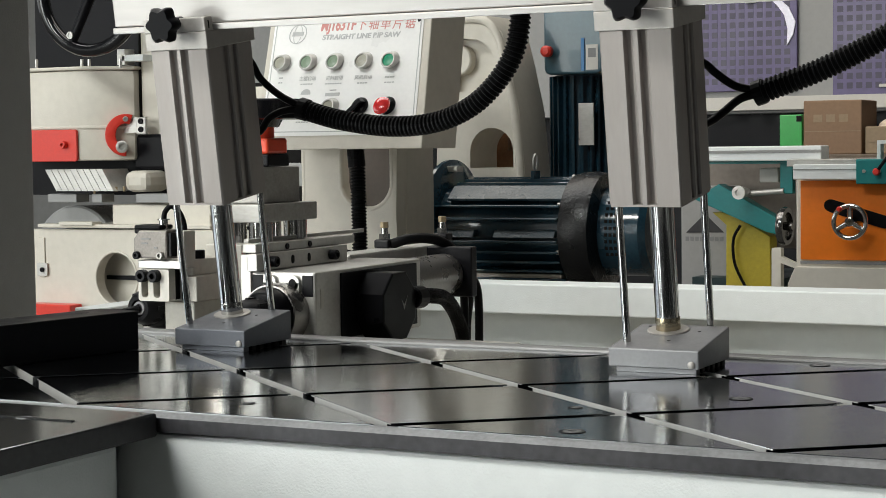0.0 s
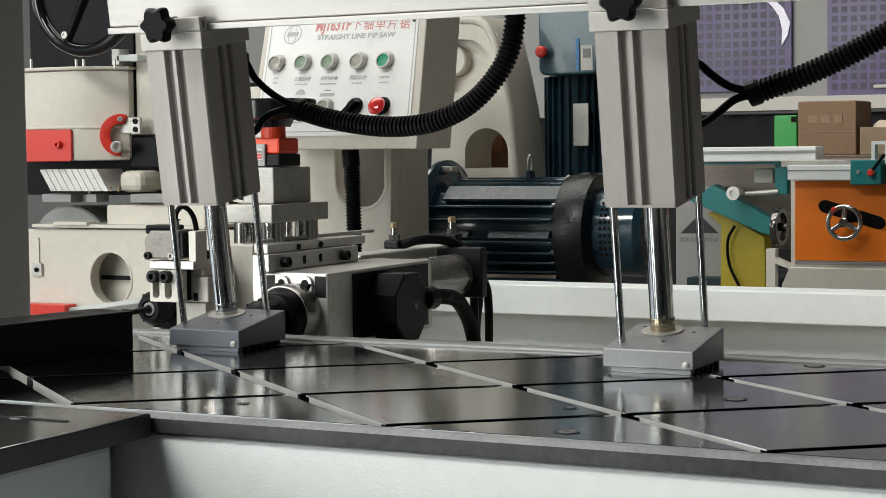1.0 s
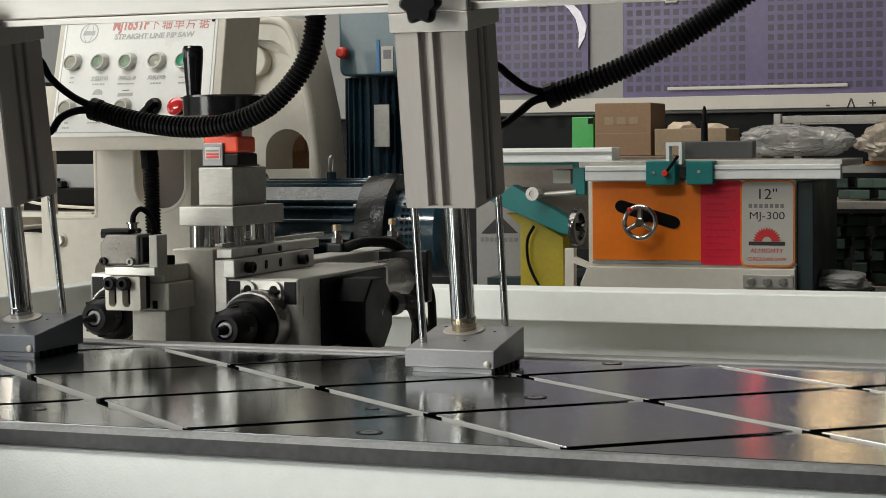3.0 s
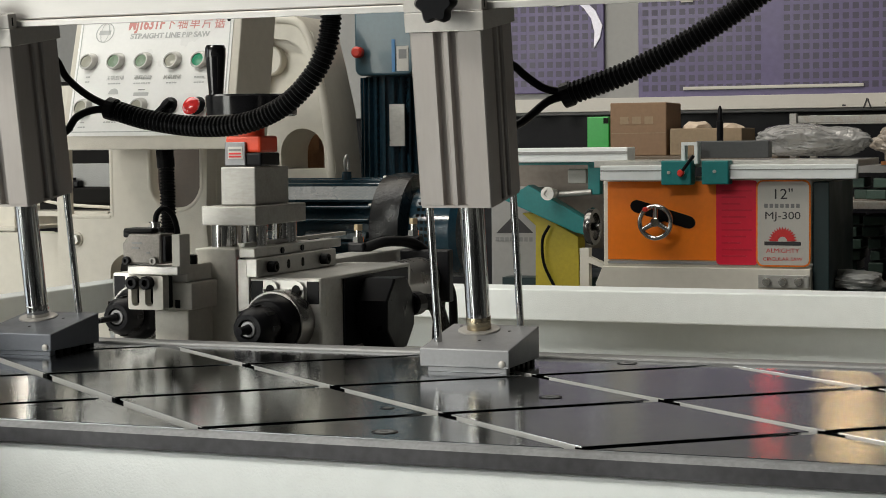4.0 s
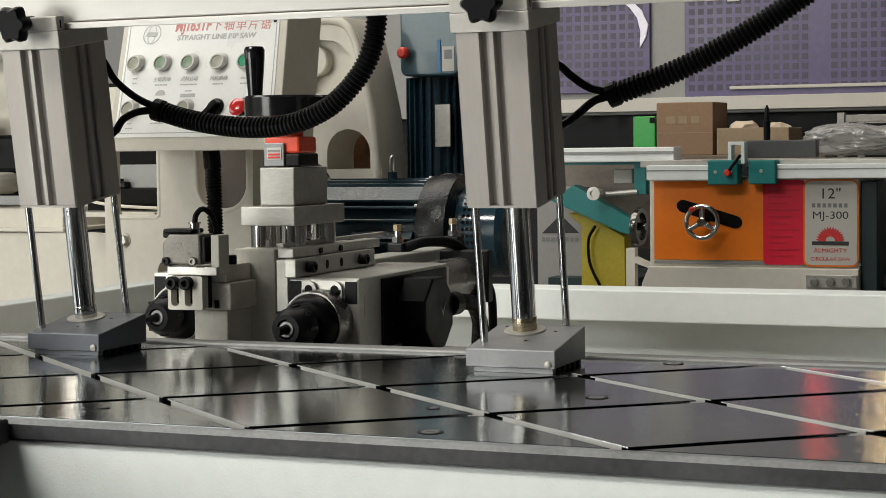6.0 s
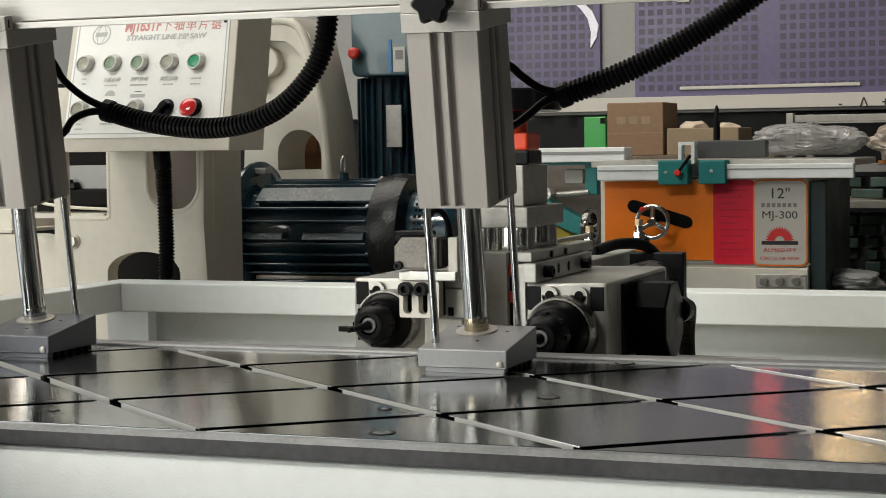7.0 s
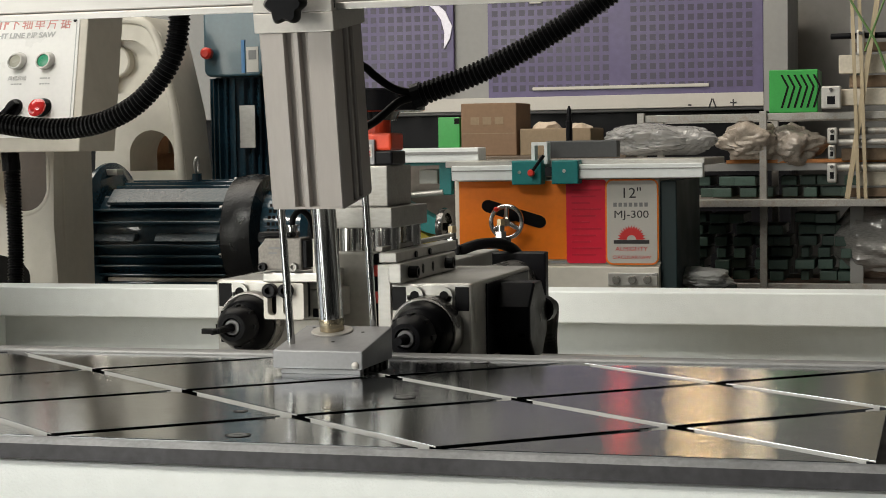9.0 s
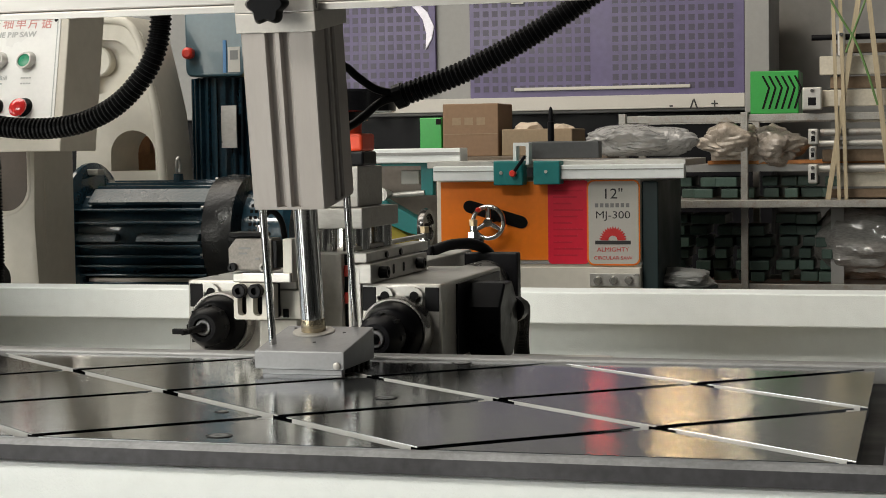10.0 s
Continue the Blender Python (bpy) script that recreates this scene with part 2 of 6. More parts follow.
def framed(bm, outer, holes, y0, y1):
    """A plate in the x-z plane with holes through it: outlines of (x, z), filled and pushed from y0 to y1."""
    edges = []
    for loop in (outer, *holes):
        vs = [bm.verts.new((p[0], y0, p[1])) for p in loop]
        edges += [bm.edges.new((vs[k], vs[(k + 1) % len(vs)])) for k in range(len(vs))]
    res = bmesh.ops.triangle_fill(bm, edges=edges, use_beauty=True)
    fs = [g for g in res["geom"] if isinstance(g, bmesh.types.BMFace)]
    ext = bmesh.ops.extrude_face_region(bm, geom=fs)
    bmesh.ops.translate(bm, verts=[g for g in ext["geom"] if isinstance(g, bmesh.types.BMVert)], vec=(0, y1 - y0, 0))
    bmesh.ops.recalc_face_normals(bm, faces=bm.faces)
    return bm


def ring(cx, cz, rx, rz, n=24, start=0.0, sweep_by=360.0):
    return [(cx + rx * math.cos(radians(start + sweep_by * k / n)), cz + rz * math.sin(radians(start + sweep_by * k / n))) for k in range(n)]


def rounded(x0, x1, z0, z1, r, n=5):
    pts = []
    for cx, cz, s in ((x1 - r, z1 - r, 0), (x0 + r, z1 - r, 90), (x0 + r, z0 + r, 180), (x1 - r, z0 + r, 270)):
        pts += [(cx + r * math.cos(radians(s + 90 * k / n)), cz + r * math.sin(radians(s + 90 * k / n))) for k in range(n + 1)]
    return pts


def smooth_line(points, steps=10):
    """A smooth curve through the points."""
    p = [Vector(q) for q in points]
    p = [p[0] * 2 - p[1]] + p + [p[-1] * 2 - p[-2]]
    out = []
    for i in range(1, len(p) - 2):
        for k in range(steps):
            t = k / steps
            out.append(0.5 * (2 * p[i] + (p[i + 1] - p[i - 1]) * t + (2 * p[i - 1] - 5 * p[i] + 4 * p[i + 1] - p[i + 2]) * t * t
                              + (3 * p[i] - p[i - 1] - 3 * p[i + 1] + p[i + 2]) * t ** 3))
    return out + [p[-2]]


def sweep(bm, points, r, seg=10, steps=10, ridge=0.0, pitch=0.005):
    """A hose along a smooth line; with ridge it is corrugated."""
    line = smooth_line(points, steps)
    if ridge:
        far = [0.0]
        for a, b in zip(line, line[1:]):
            far.append(far[-1] + (b - a).length)
        n = int(far[-1] / pitch * 4)
        dense, k = [], 0
        for j in range(n + 1):
            d = far[-1] * j / n
            while k < len(far) - 2 and far[k + 1] < d:
                k += 1
            dense.append(line[k].lerp(line[k + 1], (d - far[k]) / max(1e-9, far[k + 1] - far[k])))
        line = dense
    rings, side = [], None
    for j, p in enumerate(line):
        t = (line[min(j + 1, len(line) - 1)] - line[max(j - 1, 0)]).normalized()
        side = t.orthogonal().normalized() if side is None else (side - t * side.dot(t)).normalized()
        up = t.cross(side)
        q = r + (ridge if j % 4 in (0, 1) else -ridge) if ridge else r
        rings.append([bm.verts.new(p + (side * math.cos(k * math.tau / seg) + up * math.sin(k * math.tau / seg)) * q) for k in range(seg)])
    for r0, r1 in zip(rings, rings[1:]):
        for k in range(seg):
            bm.faces.new((r0[k], r0[(k + 1) % seg], r1[(k + 1) % seg], r1[k]))
    bm.faces.new(rings[0][::-1])
    bm.faces.new(rings[-1])
    return bm


def hexagon(bm, a, b, r):
    return cyl(bm, a, b, r, seg=6)


def screw(bm, a, way, r=0.007, length=0.012):
    """A socket-head cap screw: head with a recessed hexagon."""
    return lathe(bm, a, way, [(0, r), (length - 0.001, r), (length, r * 0.88), (length, r * 0.5), (length * 0.45, r * 0.48)], 14)


def words(text, size, place, mat, parent, turn=(90, 0, 0), align="CENTER", bold=0.0, wide=1.0):
    """Raised lettering in the built-in font, on the place's own metres."""
    cu = bpy.data.curves.new("lettering", "FONT")
    cu.body, cu.size, cu.align_x, cu.align_y, cu.extrude, cu.offset = text, size, align, "CENTER", 0.0004, bold
    tmp = new("lettering", cu)
    bpy.context.view_layer.update()
    me = bpy.data.meshes.new_from_object(tmp.evaluated_get(bpy.context.evaluated_depsgraph_get()))
    bpy.data.objects.remove(tmp)
    me.transform(Matrix.Translation(Vector(place) - ORIGIN[parent]) @ pose(0, 0, 0, *turn) @ Matrix.Diagonal((wide, 1, 1, 1)))
    me.materials.clear()
    me.materials.append(mat)
    ob = new("lettering", me)
    ob.parent = parent
    ORIGIN[ob] = ORIGIN[parent]
    return ob


# ---- the hall ----
FLOOR = material("worn_concrete", (0.115, 0.112, 0.105), 0.55, 0.0, 0.2, 1.2, 0.3, 60, dirt=0.4, dirt_colour=(0.12, 0.11, 0.1))
PLASTER = material("grey_plaster", (0.22, 0.22, 0.215), 0.8, 0.0, 0.1, 1.5, 0.25, 90, dirt=0.25, dirt_colour=(0.3, 0.29, 0.27))
ROOF = material("roof_sheet", (0.12, 0.12, 0.12), 0.7, 0.2, 0.1, 2)
tagged(lone("floor", blk(-9.2, 7.2, -0.2, 0.0, -5.2, 9.7), FLOOR, "worn grey concrete workshop floor", "floor", "structure"))
# unseen roof, its skylights cut where the added roof lamps hang
roof = mesh()
for ya, yb in ((-5.2, -2.6), (-0.6, 2.75), (4.45, 4.75), (6.35, 9.7)):
    box(roof, -9.2, 7.2, 5.0, 5.2, ya, yb)
for ya, yb, xa, xb in ((2.75, 4.45, -6.5, -1.3), (4.75, 6.35, -5.8, 0.0)):
    box(roof, -9.2, xa, 5.0, 5.2, ya, yb)
    box(roof, xb, 7.2, 5.0, 5.2, ya, yb)
box(roof, -9.2, -4.9, 5.0, 5.2, -2.6, -0.6)
box(roof, -1.9, 7.2, 5.0, 5.2, -2.6, -0.6)
# dark colour for unseen walls, chosen to hold down bounced light
LOWBOUNCE = material("low_bounce_wall", (0.10, 0.10, 0.10), 0.7, 0.0, 0.1, 2)
lone("ceiling", roof, ROOF, "unseen grey sheet roof with three skylights added for the lamps", "ceiling", "structure")
lone("wall_north", framed(mesh(), [(-9.2, 0.0), (7.2, 0.0), (7.2, 5.0), (-9.2, 5.0)], [rounded(a, b, 1.87, c, 0.01, 1) for a, b, c in ((-7.0, -4.6, 2.16), (-4.42, -4.28, 2.16), (-3.56, -3.46, 2.16), (-1.44, -1.12, 2.0), (-1.05, -0.93, 2.0))], 9.4, 9.7), PLASTER, "grey plaster wall with high windows", "wall", "structure")
lone("wall_south", framed(mesh(), [(-9.2, 0.0), (7.2, 0.0), (7.2, 5.0), (-9.2, 5.0)], [[(-8.7, 0.02), (-3.7, 0.02), (-3.7, 4.1), (-8.7, 4.1)]], -5.2, -5.0), LOWBOUNCE, "unseen dark wall with an assumed wide gate", "wall", "structure")
lone("wall_east", blk(7.0, 7.2, 0.0, 5.0, -5.0, 9.4), LOWBOUNCE, "unseen wall kept dark to cut bounce light", "wall", "structure")
west = mesh()
for zz in ((0.0, 1.2), (3.6, 5.0)):
    box(west, -9.2, -9.0, zz[0], zz[1], -5.0, 9.4)
box(west, -9.2, -9.0, 1.2, 3.6, -5.0, -2.2)
box(west, -9.2, -9.0, 1.2, 3.6, 5.2, 9.4)
lone("wall_west", west, PLASTER, "unseen grey plaster wall with an assumed long window", "wall", "structure")
lone("ground", blk(-60, 60, -0.3, -0.21, -60, 60), FLOOR, "concrete yard outside the hall", "ground", "structure")

# ---- the slotted clamping table ----
ZT = 0.75
AX, AY, X0, Y0 = 0.38498, 0.31159, -1.21107, 1.80645
FRONT, BACK, RIGHT, LEFT = Y0 - AY, Y0 + AY, X0 + 3 * AX, -2.4
table = thing("clamping_table", "blackened steel clamping table with crossing diagonal slots", "machine table", (X0, Y0, 0))
part("bed", blk(LEFT, RIGHT + 0.05, ZT - 0.0218, ZT - 0.0176, FRONT - 0.010, BACK + 0.006, bevel=0.002), BLACKSTEEL, table)
rim = mesh()
prism(rim, [(FRONT - 0.0125, ZT - 0.0210), (FRONT + 0.0, ZT - 0.0175), (FRONT + 0.0, ZT - 0.0008), (FRONT - 0.006, ZT - 0.0016), (FRONT - 0.0125, ZT - 0.0065)], "x", LEFT, RIGHT + 0.05)
rim.normal_update()
for fc in rim.faces:
    if fc.normal.z > 0.3:
        fc.material_index = 1
part("front_rim", rim, [TABLE_EDGE, RIMLIP], table, "worn dark front edge")
part("end_rim", blk(RIGHT + 0.022, RIGHT + 0.05, ZT - 0.0175, ZT - 0.001, FRONT, BACK + 0.006, bevel=0.002), TABLE_EDGE, table)
part("rear_rail", blk(LEFT, RIGHT + 0.3, ZT - 0.02, ZT + 0.004, BACK + 0.007, BACK + 0.041, bevel=0.003), RAILGREY, table, "dull steel rail along the rear edge")
part("rear_lip", blk(LEFT, RIGHT + 0.3, ZT - 0.02, ZT - 0.004, BACK + 0.0415, BACK + 0.06, bevel=0.002), ALU_DARK, table)


def clipped(poly, axis, limit, keep_less):
    out = []
    for p, q in zip(poly, poly[1:] + poly[:1]):
        a, b = (limit - p[axis]) * (1 if keep_less else -1), (limit - q[axis]) * (1 if keep_less else -1)
        if a >= 0:
            out.append(p)
        if a * b < 0:
            t = a / (a - b)
            out.append((p[0] + (q[0] - p[0]) * t, p[1] + (q[1] - p[1]) * t))
    return out


GAP = 0.0084
for i in range(-7, 6):
    for j in range(-7, 6):
        cx, cy = X0 + AX * (i + j + 1) / 2, Y0 + AY * (j - i) / 2
        hx, hy = AX / 2, AY / 2
        s = 1 - GAP / (hx * hy / math.hypot(hx, hy))
        poly = [(cx - hx * s, cy), (cx, cy - hy * s), (cx + hx * s, cy), (cx, cy + hy * s)]
        for axis, limit, less in ((0, LEFT, False), (0, RIGHT, True), (1, FRONT, False), (1, BACK, True)):
            poly = clipped(poly, axis, limit, less) if poly else poly
        if len(poly) < 3:
            continue
        area = abs(sum(p[0] * q[1] - q[0] * p[1] for p, q in zip(poly, poly[1:] + poly[:1]))) / 2
        if area < 2e-4:
            continue
        # the slots of one direction are undercut below a thin lip, a shape added to keep them in shade; those of the
        # other are plain
        sv = 1 - (GAP + 0.010) / (hx * hy / math.hypot(hx, hy))
        m, d = (s + sv) / 2, (s - sv) / 2
        foot = [(cx - hx * m, cy - hy * d), (cx - hx * d, cy - hy * m), (cx + hx * m, cy + hy * d), (cx + hx * d, cy + hy * m)]
        for axis, limit, less in ((0, LEFT, False), (0, RIGHT, True), (1, FRONT, False), (1, BACK, True)):
            foot = clipped(foot, axis, limit, less) if foot else foot
        bm = mesh()
        lip = 0.0014
        prism(bm, poly, "z", ZT - lip, ZT)
        if len(foot) >= 3:
            prism(bm, foot, "z", ZT - 0.0175, ZT - lip - 0.00001)
        bm.faces.ensure_lookup_table()
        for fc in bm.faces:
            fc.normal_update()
            # walls of the plain slots get a paler material that paints the light on them
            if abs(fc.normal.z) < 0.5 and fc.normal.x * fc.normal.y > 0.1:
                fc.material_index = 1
        top = [e for e in bm.edges if all(v.co.z > ZT - 0.001 for v in e.verts)]
        bmesh.ops.bevel(bm, geom=top, offset=0.0004, segments=1, affect="EDGES")
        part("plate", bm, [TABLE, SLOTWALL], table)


def table_bolt(x, y, r=0.011):
    bm = mesh()
    lathe(bm, (x, y, ZT - 0.004), (0, 0, 1), [(0, r), (0.0046, r), (0.0050, r * 0.92), (0.0050, r * 0.5), (0.0043, r * 0.48)], 18)
    part("bolt", bm, RAILGREY, table, "dull countersunk socket bolt")
    part("bolt_ring", lathe(mesh(), (x, y, ZT - 0.004), (0, 0, 1), [(0, r + 0.0035), (0.0046, r + 0.0035), (0.0046, r + 0.0004)], 18), BLACKSTEEL, table)


for p in ((-0.5601, 1.7942, 0.75), (-0.6422, 1.528, 0.75), (-0.5569, 2.103, 0.75)):
    table_bolt(p[0], p[1], 0.0092)
p = (-1.0337, 1.569, 0.75)
table_bolt(p[0], p[1], 0.0035)
p = (-0.6981, 1.6694, 0.75)
table_bolt(p[0], p[1], 0.004)

# white machine body under the table
body = thing("router_cabinet", "white textured-paint machine cabinet under the table", "machine cabinet", (-1.0, 1.8, 0))
XL, ZA = -1.1506, ZT - 0.0225
bm = prism(mesh(), [(XL, 0.1), (RIGHT + 0.6, 0.1), (RIGHT + 0.6, ZA), (XL + 0.034, ZA), (XL + 0.017, ZA - 0.006), (XL + 0.004, ZA - 0.018), (XL, ZA - 0.034)], "y", FRONT - 0.008, FRONT + 0.2, bevel=0.008)
part("apron", bm, WHITE, body, smooth=True)
part("plinth", blk(-2.3, RIGHT + 0.5, 0.0, 0.1, FRONT + 0.05, BACK - 0.02), GREYPAINT, body)
part("rear_body", blk(LEFT, -1.1, 0.1, ZT - 0.0225, FRONT + 0.12, BACK), WHITE, body)

# side table that butts against the front edge
side = thing("side_table", "blackened steel side table with a narrow groove", "machine table", (-1.5, 1.2, 0))
SX = -1.089
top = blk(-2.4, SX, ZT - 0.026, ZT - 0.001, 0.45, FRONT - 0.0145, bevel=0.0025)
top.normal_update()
# all but the top face take a darker tone, their shade put into colour
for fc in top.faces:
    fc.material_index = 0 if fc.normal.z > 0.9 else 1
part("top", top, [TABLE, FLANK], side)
part("groove", blk(-2.3, SX - 0.045, ZT - 0.0008, ZT - 0.0002, 1.4001 - 0.003, 1.4001 + 0.003), BLACKSTEEL, side, "dark narrow groove")
p = (-1.1991, 1.4021, 0.75)
part("bolt", lathe(mesh(), (p[0], p[1], ZT - 0.003), (0, 0, 1), [(0, 0.009), (0.002, 0.009), (0.0026, 0.008), (0.0026, 0.0045), (0.001, 0.0045)], 18), ALU_DARK, side)
part("base", blk(-2.3, SX - 0.036, 0.0, ZT - 0.027, 0.5, FRONT - 0.03, bevel=0.012), WHITE, side, "white textured-paint base")

# black stop bar across the left end of the table
bar = thing("stop_bar", "matt black steel stop bar lying on the table", "stop bar", (-1.4608, 1.9469, 0.75))
c0, c1 = Vector((-1.4608, 1.9469, 0.75)), Vector((-1.5043, 1.7165, 0.75))
along = (c1 - c0).normalized()
c1 = c0 + along * 0.6
back = Vector((-along.y, along.x, 0))
if back.y < 0:
    back = -back
w = 0.075
bm = prism(mesh(), [tuple(q.xy) for q in (c0, c1, c1 + back * w, c0 + back * w)], "z", ZT, ZT + 0.053, bevel=0.0015)
part("beam", bm, BLACKSTEEL, bar)
q = c0 + along * 0.06 + back * 0.045
part("bolt_hole", lathe(mesh(), (q.x, q.y, ZT + 0.0525), (0, 0, 1), [(0, 0.009), (0.0008, 0.009), (0.0008, 0.006)], 16), RUBBER, bar)

# upright at the left
upright = thing("machine_upright", "grey painted steel upright beside the table", "machine upright", (-2.1, 2.35, 0))
part("post", blk(-2.55, -2.0998, 0.0, 1.9, 2.30, 2.5, bevel=0.006), GREYPAINT, upright)
part("base_plate", blk(-2.6, -2.0998 + 0.05, 0.0, 0.015, 2.24, 2.56, bevel=0.002), GREYPAINT, upright)

# ---- clamps ----
LEAN = 8.7      # the clamps and their beam lean towards the operator
ZF = 0.79
YB = 2.0358


def leaned(bm):
    bm.transform(Matrix.Translation((0, YB, ZF)) @ pose(0, 0, 0, LEAN, 0, 0) @ Matrix.Translation((0, -YB, -ZF)))
    return bm


boom = thing("clamp_beam", "aluminium beam that carries the clamping cylinders", "machine beam", (-0.6, YB, 0))
BZ = ZF + 0.400
part("flange", leaned(blk(-1.4835, 0.30, BZ, BZ + 0.0085, YB - 0.039, YB + 0.05, bevel=0.0012)), BEAM, boom, "thin lower flange")
part("beam", leaned(blk(-1.484, 0.30, BZ + 0.009, BZ + 0.12, YB - 0.033, YB + 0.04, bevel=0.002)), BEAM, boom)
part("post", blk(0.22, 0.32, 0.0, BZ - 0.012, 1.93, 2.02, bevel=0.004), GREYPAINT, boom)
part("foot_plate", blk(0.16, 0.38, 0.0, 0.012, 1.85, 2.1, bevel=0.002), GREYPAINT, boom)


def star_knob(bm, c, r, depth):
    """A six-lobed clamping knob that faces -y."""
    n = 48
    rows = []
    for d, s in ((0, 0.72), (0.25, 0.98), (0.7, 1.0), (1.0, 0.82)):
        rows.append([bm.verts.new((c[0] + r * s * (1 + 0.13 * math.cos(6 * a)) * math.cos(a), c[1] - depth * d, c[2] + r * s * (1 + 0.13 * math.cos(6 * a)) * math.sin(a)))
                     for a in (k * math.tau / n for k in range(n))])
    for r0, r1 in zip(rows, rows[1:]):
        for k in range(n):
            bm.faces.new((r0[k], r0[(k + 1) % n], r1[(k + 1) % n], r1[k]))
    bm.faces.new(rows[0][::-1])
    bm.faces.new(rows[-1])
    cyl(bm, (c[0], c[1], c[2]), (c[0], c[1] + 0.03, c[2]), r * 0.35, 16)
    bmesh.ops.recalc_face_normals(bm, faces=bm.faces)
    return bm


def profile_body(cx, cy, z0, z1, hx, hy):
    """An extruded cylinder body with a pair of sensor grooves down each side."""
    g, d, e = 0.15, 0.14, 0.045
    one = [(1 - e, -1), (1, -1 + e)]
    for c in (-0.2, 0.2):
        one += [(1, c - g * 0.95), (1 - d * 0.35, c - g * 0.75), (1 - d, c - g * 0.7), (1 - d * 1.2, c), (1 - d, c + g * 0.7), (1 - d * 0.35, c + g * 0.75), (1, c + g * 0.95)]
    pts = []
    for k in range(4):
        s, c = math.sin(k * math.pi / 2), math.cos(k * math.pi / 2)
        pts += [(cx + (x * c - y * s) * hx, cy + (x * s + y * c) * hy) for x, y in one]
    return prism(mesh(), pts, "z", z0, z1)


def clamp(px, fx, fy, foot_mat, band, label):
    """A guided pneumatic clamp: built upright over its wedge-shaped foot, then leaned with the beam."""
    th = thing("clamp_cylinder", label, "pneumatic clamp", (fx, fy, ZT), "clamps over the table")

    def add(name, bm, mat, label="", smooth=False):
        return part(name, leaned(bm), mat, th, label, smooth)
    hx, hy = 0.0455, 0.0545
    z0, z1 = ZF + 0.1675, ZF + 0.3762
    add("cylinder_body", profile_body(px, YB, z0 + 0.003, z1, hx, hy), ALU, "grooved aluminium cylinder body")
    add("end_cap", prism(mesh(), rounded(px - hx + 0.0005, px + hx - 0.0005, YB - hy + 0.0005, YB + hy - 0.0005, 0.003, 2), "z", z0, z0 + 0.0028), ALU)
    br = mesh()
    box(br, px - hx - 0.004, px + hx + 0.0035, z1 + 0.0005, BZ - 0.0003, YB - hy - 0.003, YB + hy + 0.003, bevel=0.0012)
    br = add("bracket", br, BRACKET, "milled bracket block under the beam")
    jaw = mesh()
    box(jaw, px - hx - 0.004, px + hx + 0.003, BZ, BZ + 0.0185, YB - hy - 0.003, YB - 0.0395, bevel=0.0012)
    add("front_jaw", jaw, BRACKET)
    add("jaw_slot", blk(px + hx + 0.0026, px + hx + 0.0034, BZ + 0.003, BZ + 0.0135, YB - hy + 0.004, YB - hy + 0.0065), RUBBER, "narrow dark slot")
    add("knob", star_knob(mesh(), (px + 0.003, YB - hy - 0.021, BZ + 0.0125), 0.0225, 0.021), PLASTIC, "black star knob", True)
    rx, ry = px - 0.005, YB + 0.0122
    add("piston_rod", cyl(mesh(), (rx, ry, ZF + 0.001), (rx, ry, z0 + 0.001), 0.0150, 40), CHROME, "polished chrome rod", True)
    add("rod_ring", lathe(mesh(), (rx, ry, ZF + 0.001), (0, 0, 1), [(0, 0.0148), (0.001, 0.0154), (0.0165, 0.0154), (0.0175, 0.0150)], 36), band, "worn band at the rod's end", True)
    for gx, gy in ((-0.0375, -0.0455), (0.0375, 0.0478)):
        add("guide_rod", cyl(mesh(), (px + gx, YB + gy, ZF - 0.006), (px + gx, YB + gy, z0 + 0.001), 0.0047, 20), CHROME, "thin chrome guide rod", True)
    w, d, zb = 0.1135, 0.118, ZT + 0.0065
    slope = math.tan(radians(LEAN)) * d
    zfr = ZF + math.tan(radians(LEAN)) * (fy - d / 2 - YB)
    ft = prism(mesh(), [(fy - d / 2, zb), (fy + d / 2, zb), (fy + d / 2, zfr + slope), (fy - d / 2, zfr)], "x", fx - w / 2, fx + w / 2)
    bmesh.ops.bevel(ft, geom=list(ft.edges), offset=0.0016, segments=2, affect="EDGES", profile=0.5)
    part("foot", ft, foot_mat, th, "grey wedge-shaped clamping foot")
    part("front_pad", blk(fx - w / 2 + 0.009, fx + w / 2 - 0.004, ZT, zb - 0.0003, fy - d / 2 + 0.004, fy - d / 2 + 0.016, bevel=0.0008), foot_mat, th)
    for k in range(5):
        yy = fy - d / 2 + 0.022 + 0.019 * k
        part("pad_rib", blk(fx - w / 2 + 0.006, fx + w / 2 - 0.003, ZT, zb - 0.0003, yy, yy + 0.011, bevel=0.0008), RUBBER, th, "black rubber pad rib")
    add("washer", lathe(mesh(), (rx, ry, ZF + 0.0002), (0, 0, 1), [(0, 0.0262), (0.0014, 0.0262), (0.0022, 0.025), (0.0022, 0.0158)], 36), BRACKET)
    part("set_screw", lathe(mesh(), (fx + w / 2 - 0.009, fy - d / 2, zb + 0.005), (0, -1, 0), [(-0.003, 0.0045), (0.002, 0.0045), (0.0035, 0.0025)], 14), BRACKET, th, "", True)
    for sx, sy in ((-0.035, 0.03), (0.012, -0.035), (0.035, 0.012)):
        add("screw_hole", cyl(mesh(), (px + sx, YB + sy, ZF - 0.001), (px + sx, YB + sy, ZF + 0.0004), 0.0022, 10), RUBBER)
    return th


clamp(-0.7264, -0.7197, 2.0191, ALU_DARK, WORNROD, "leaning aluminium clamp cylinder with a grey foot on the table")
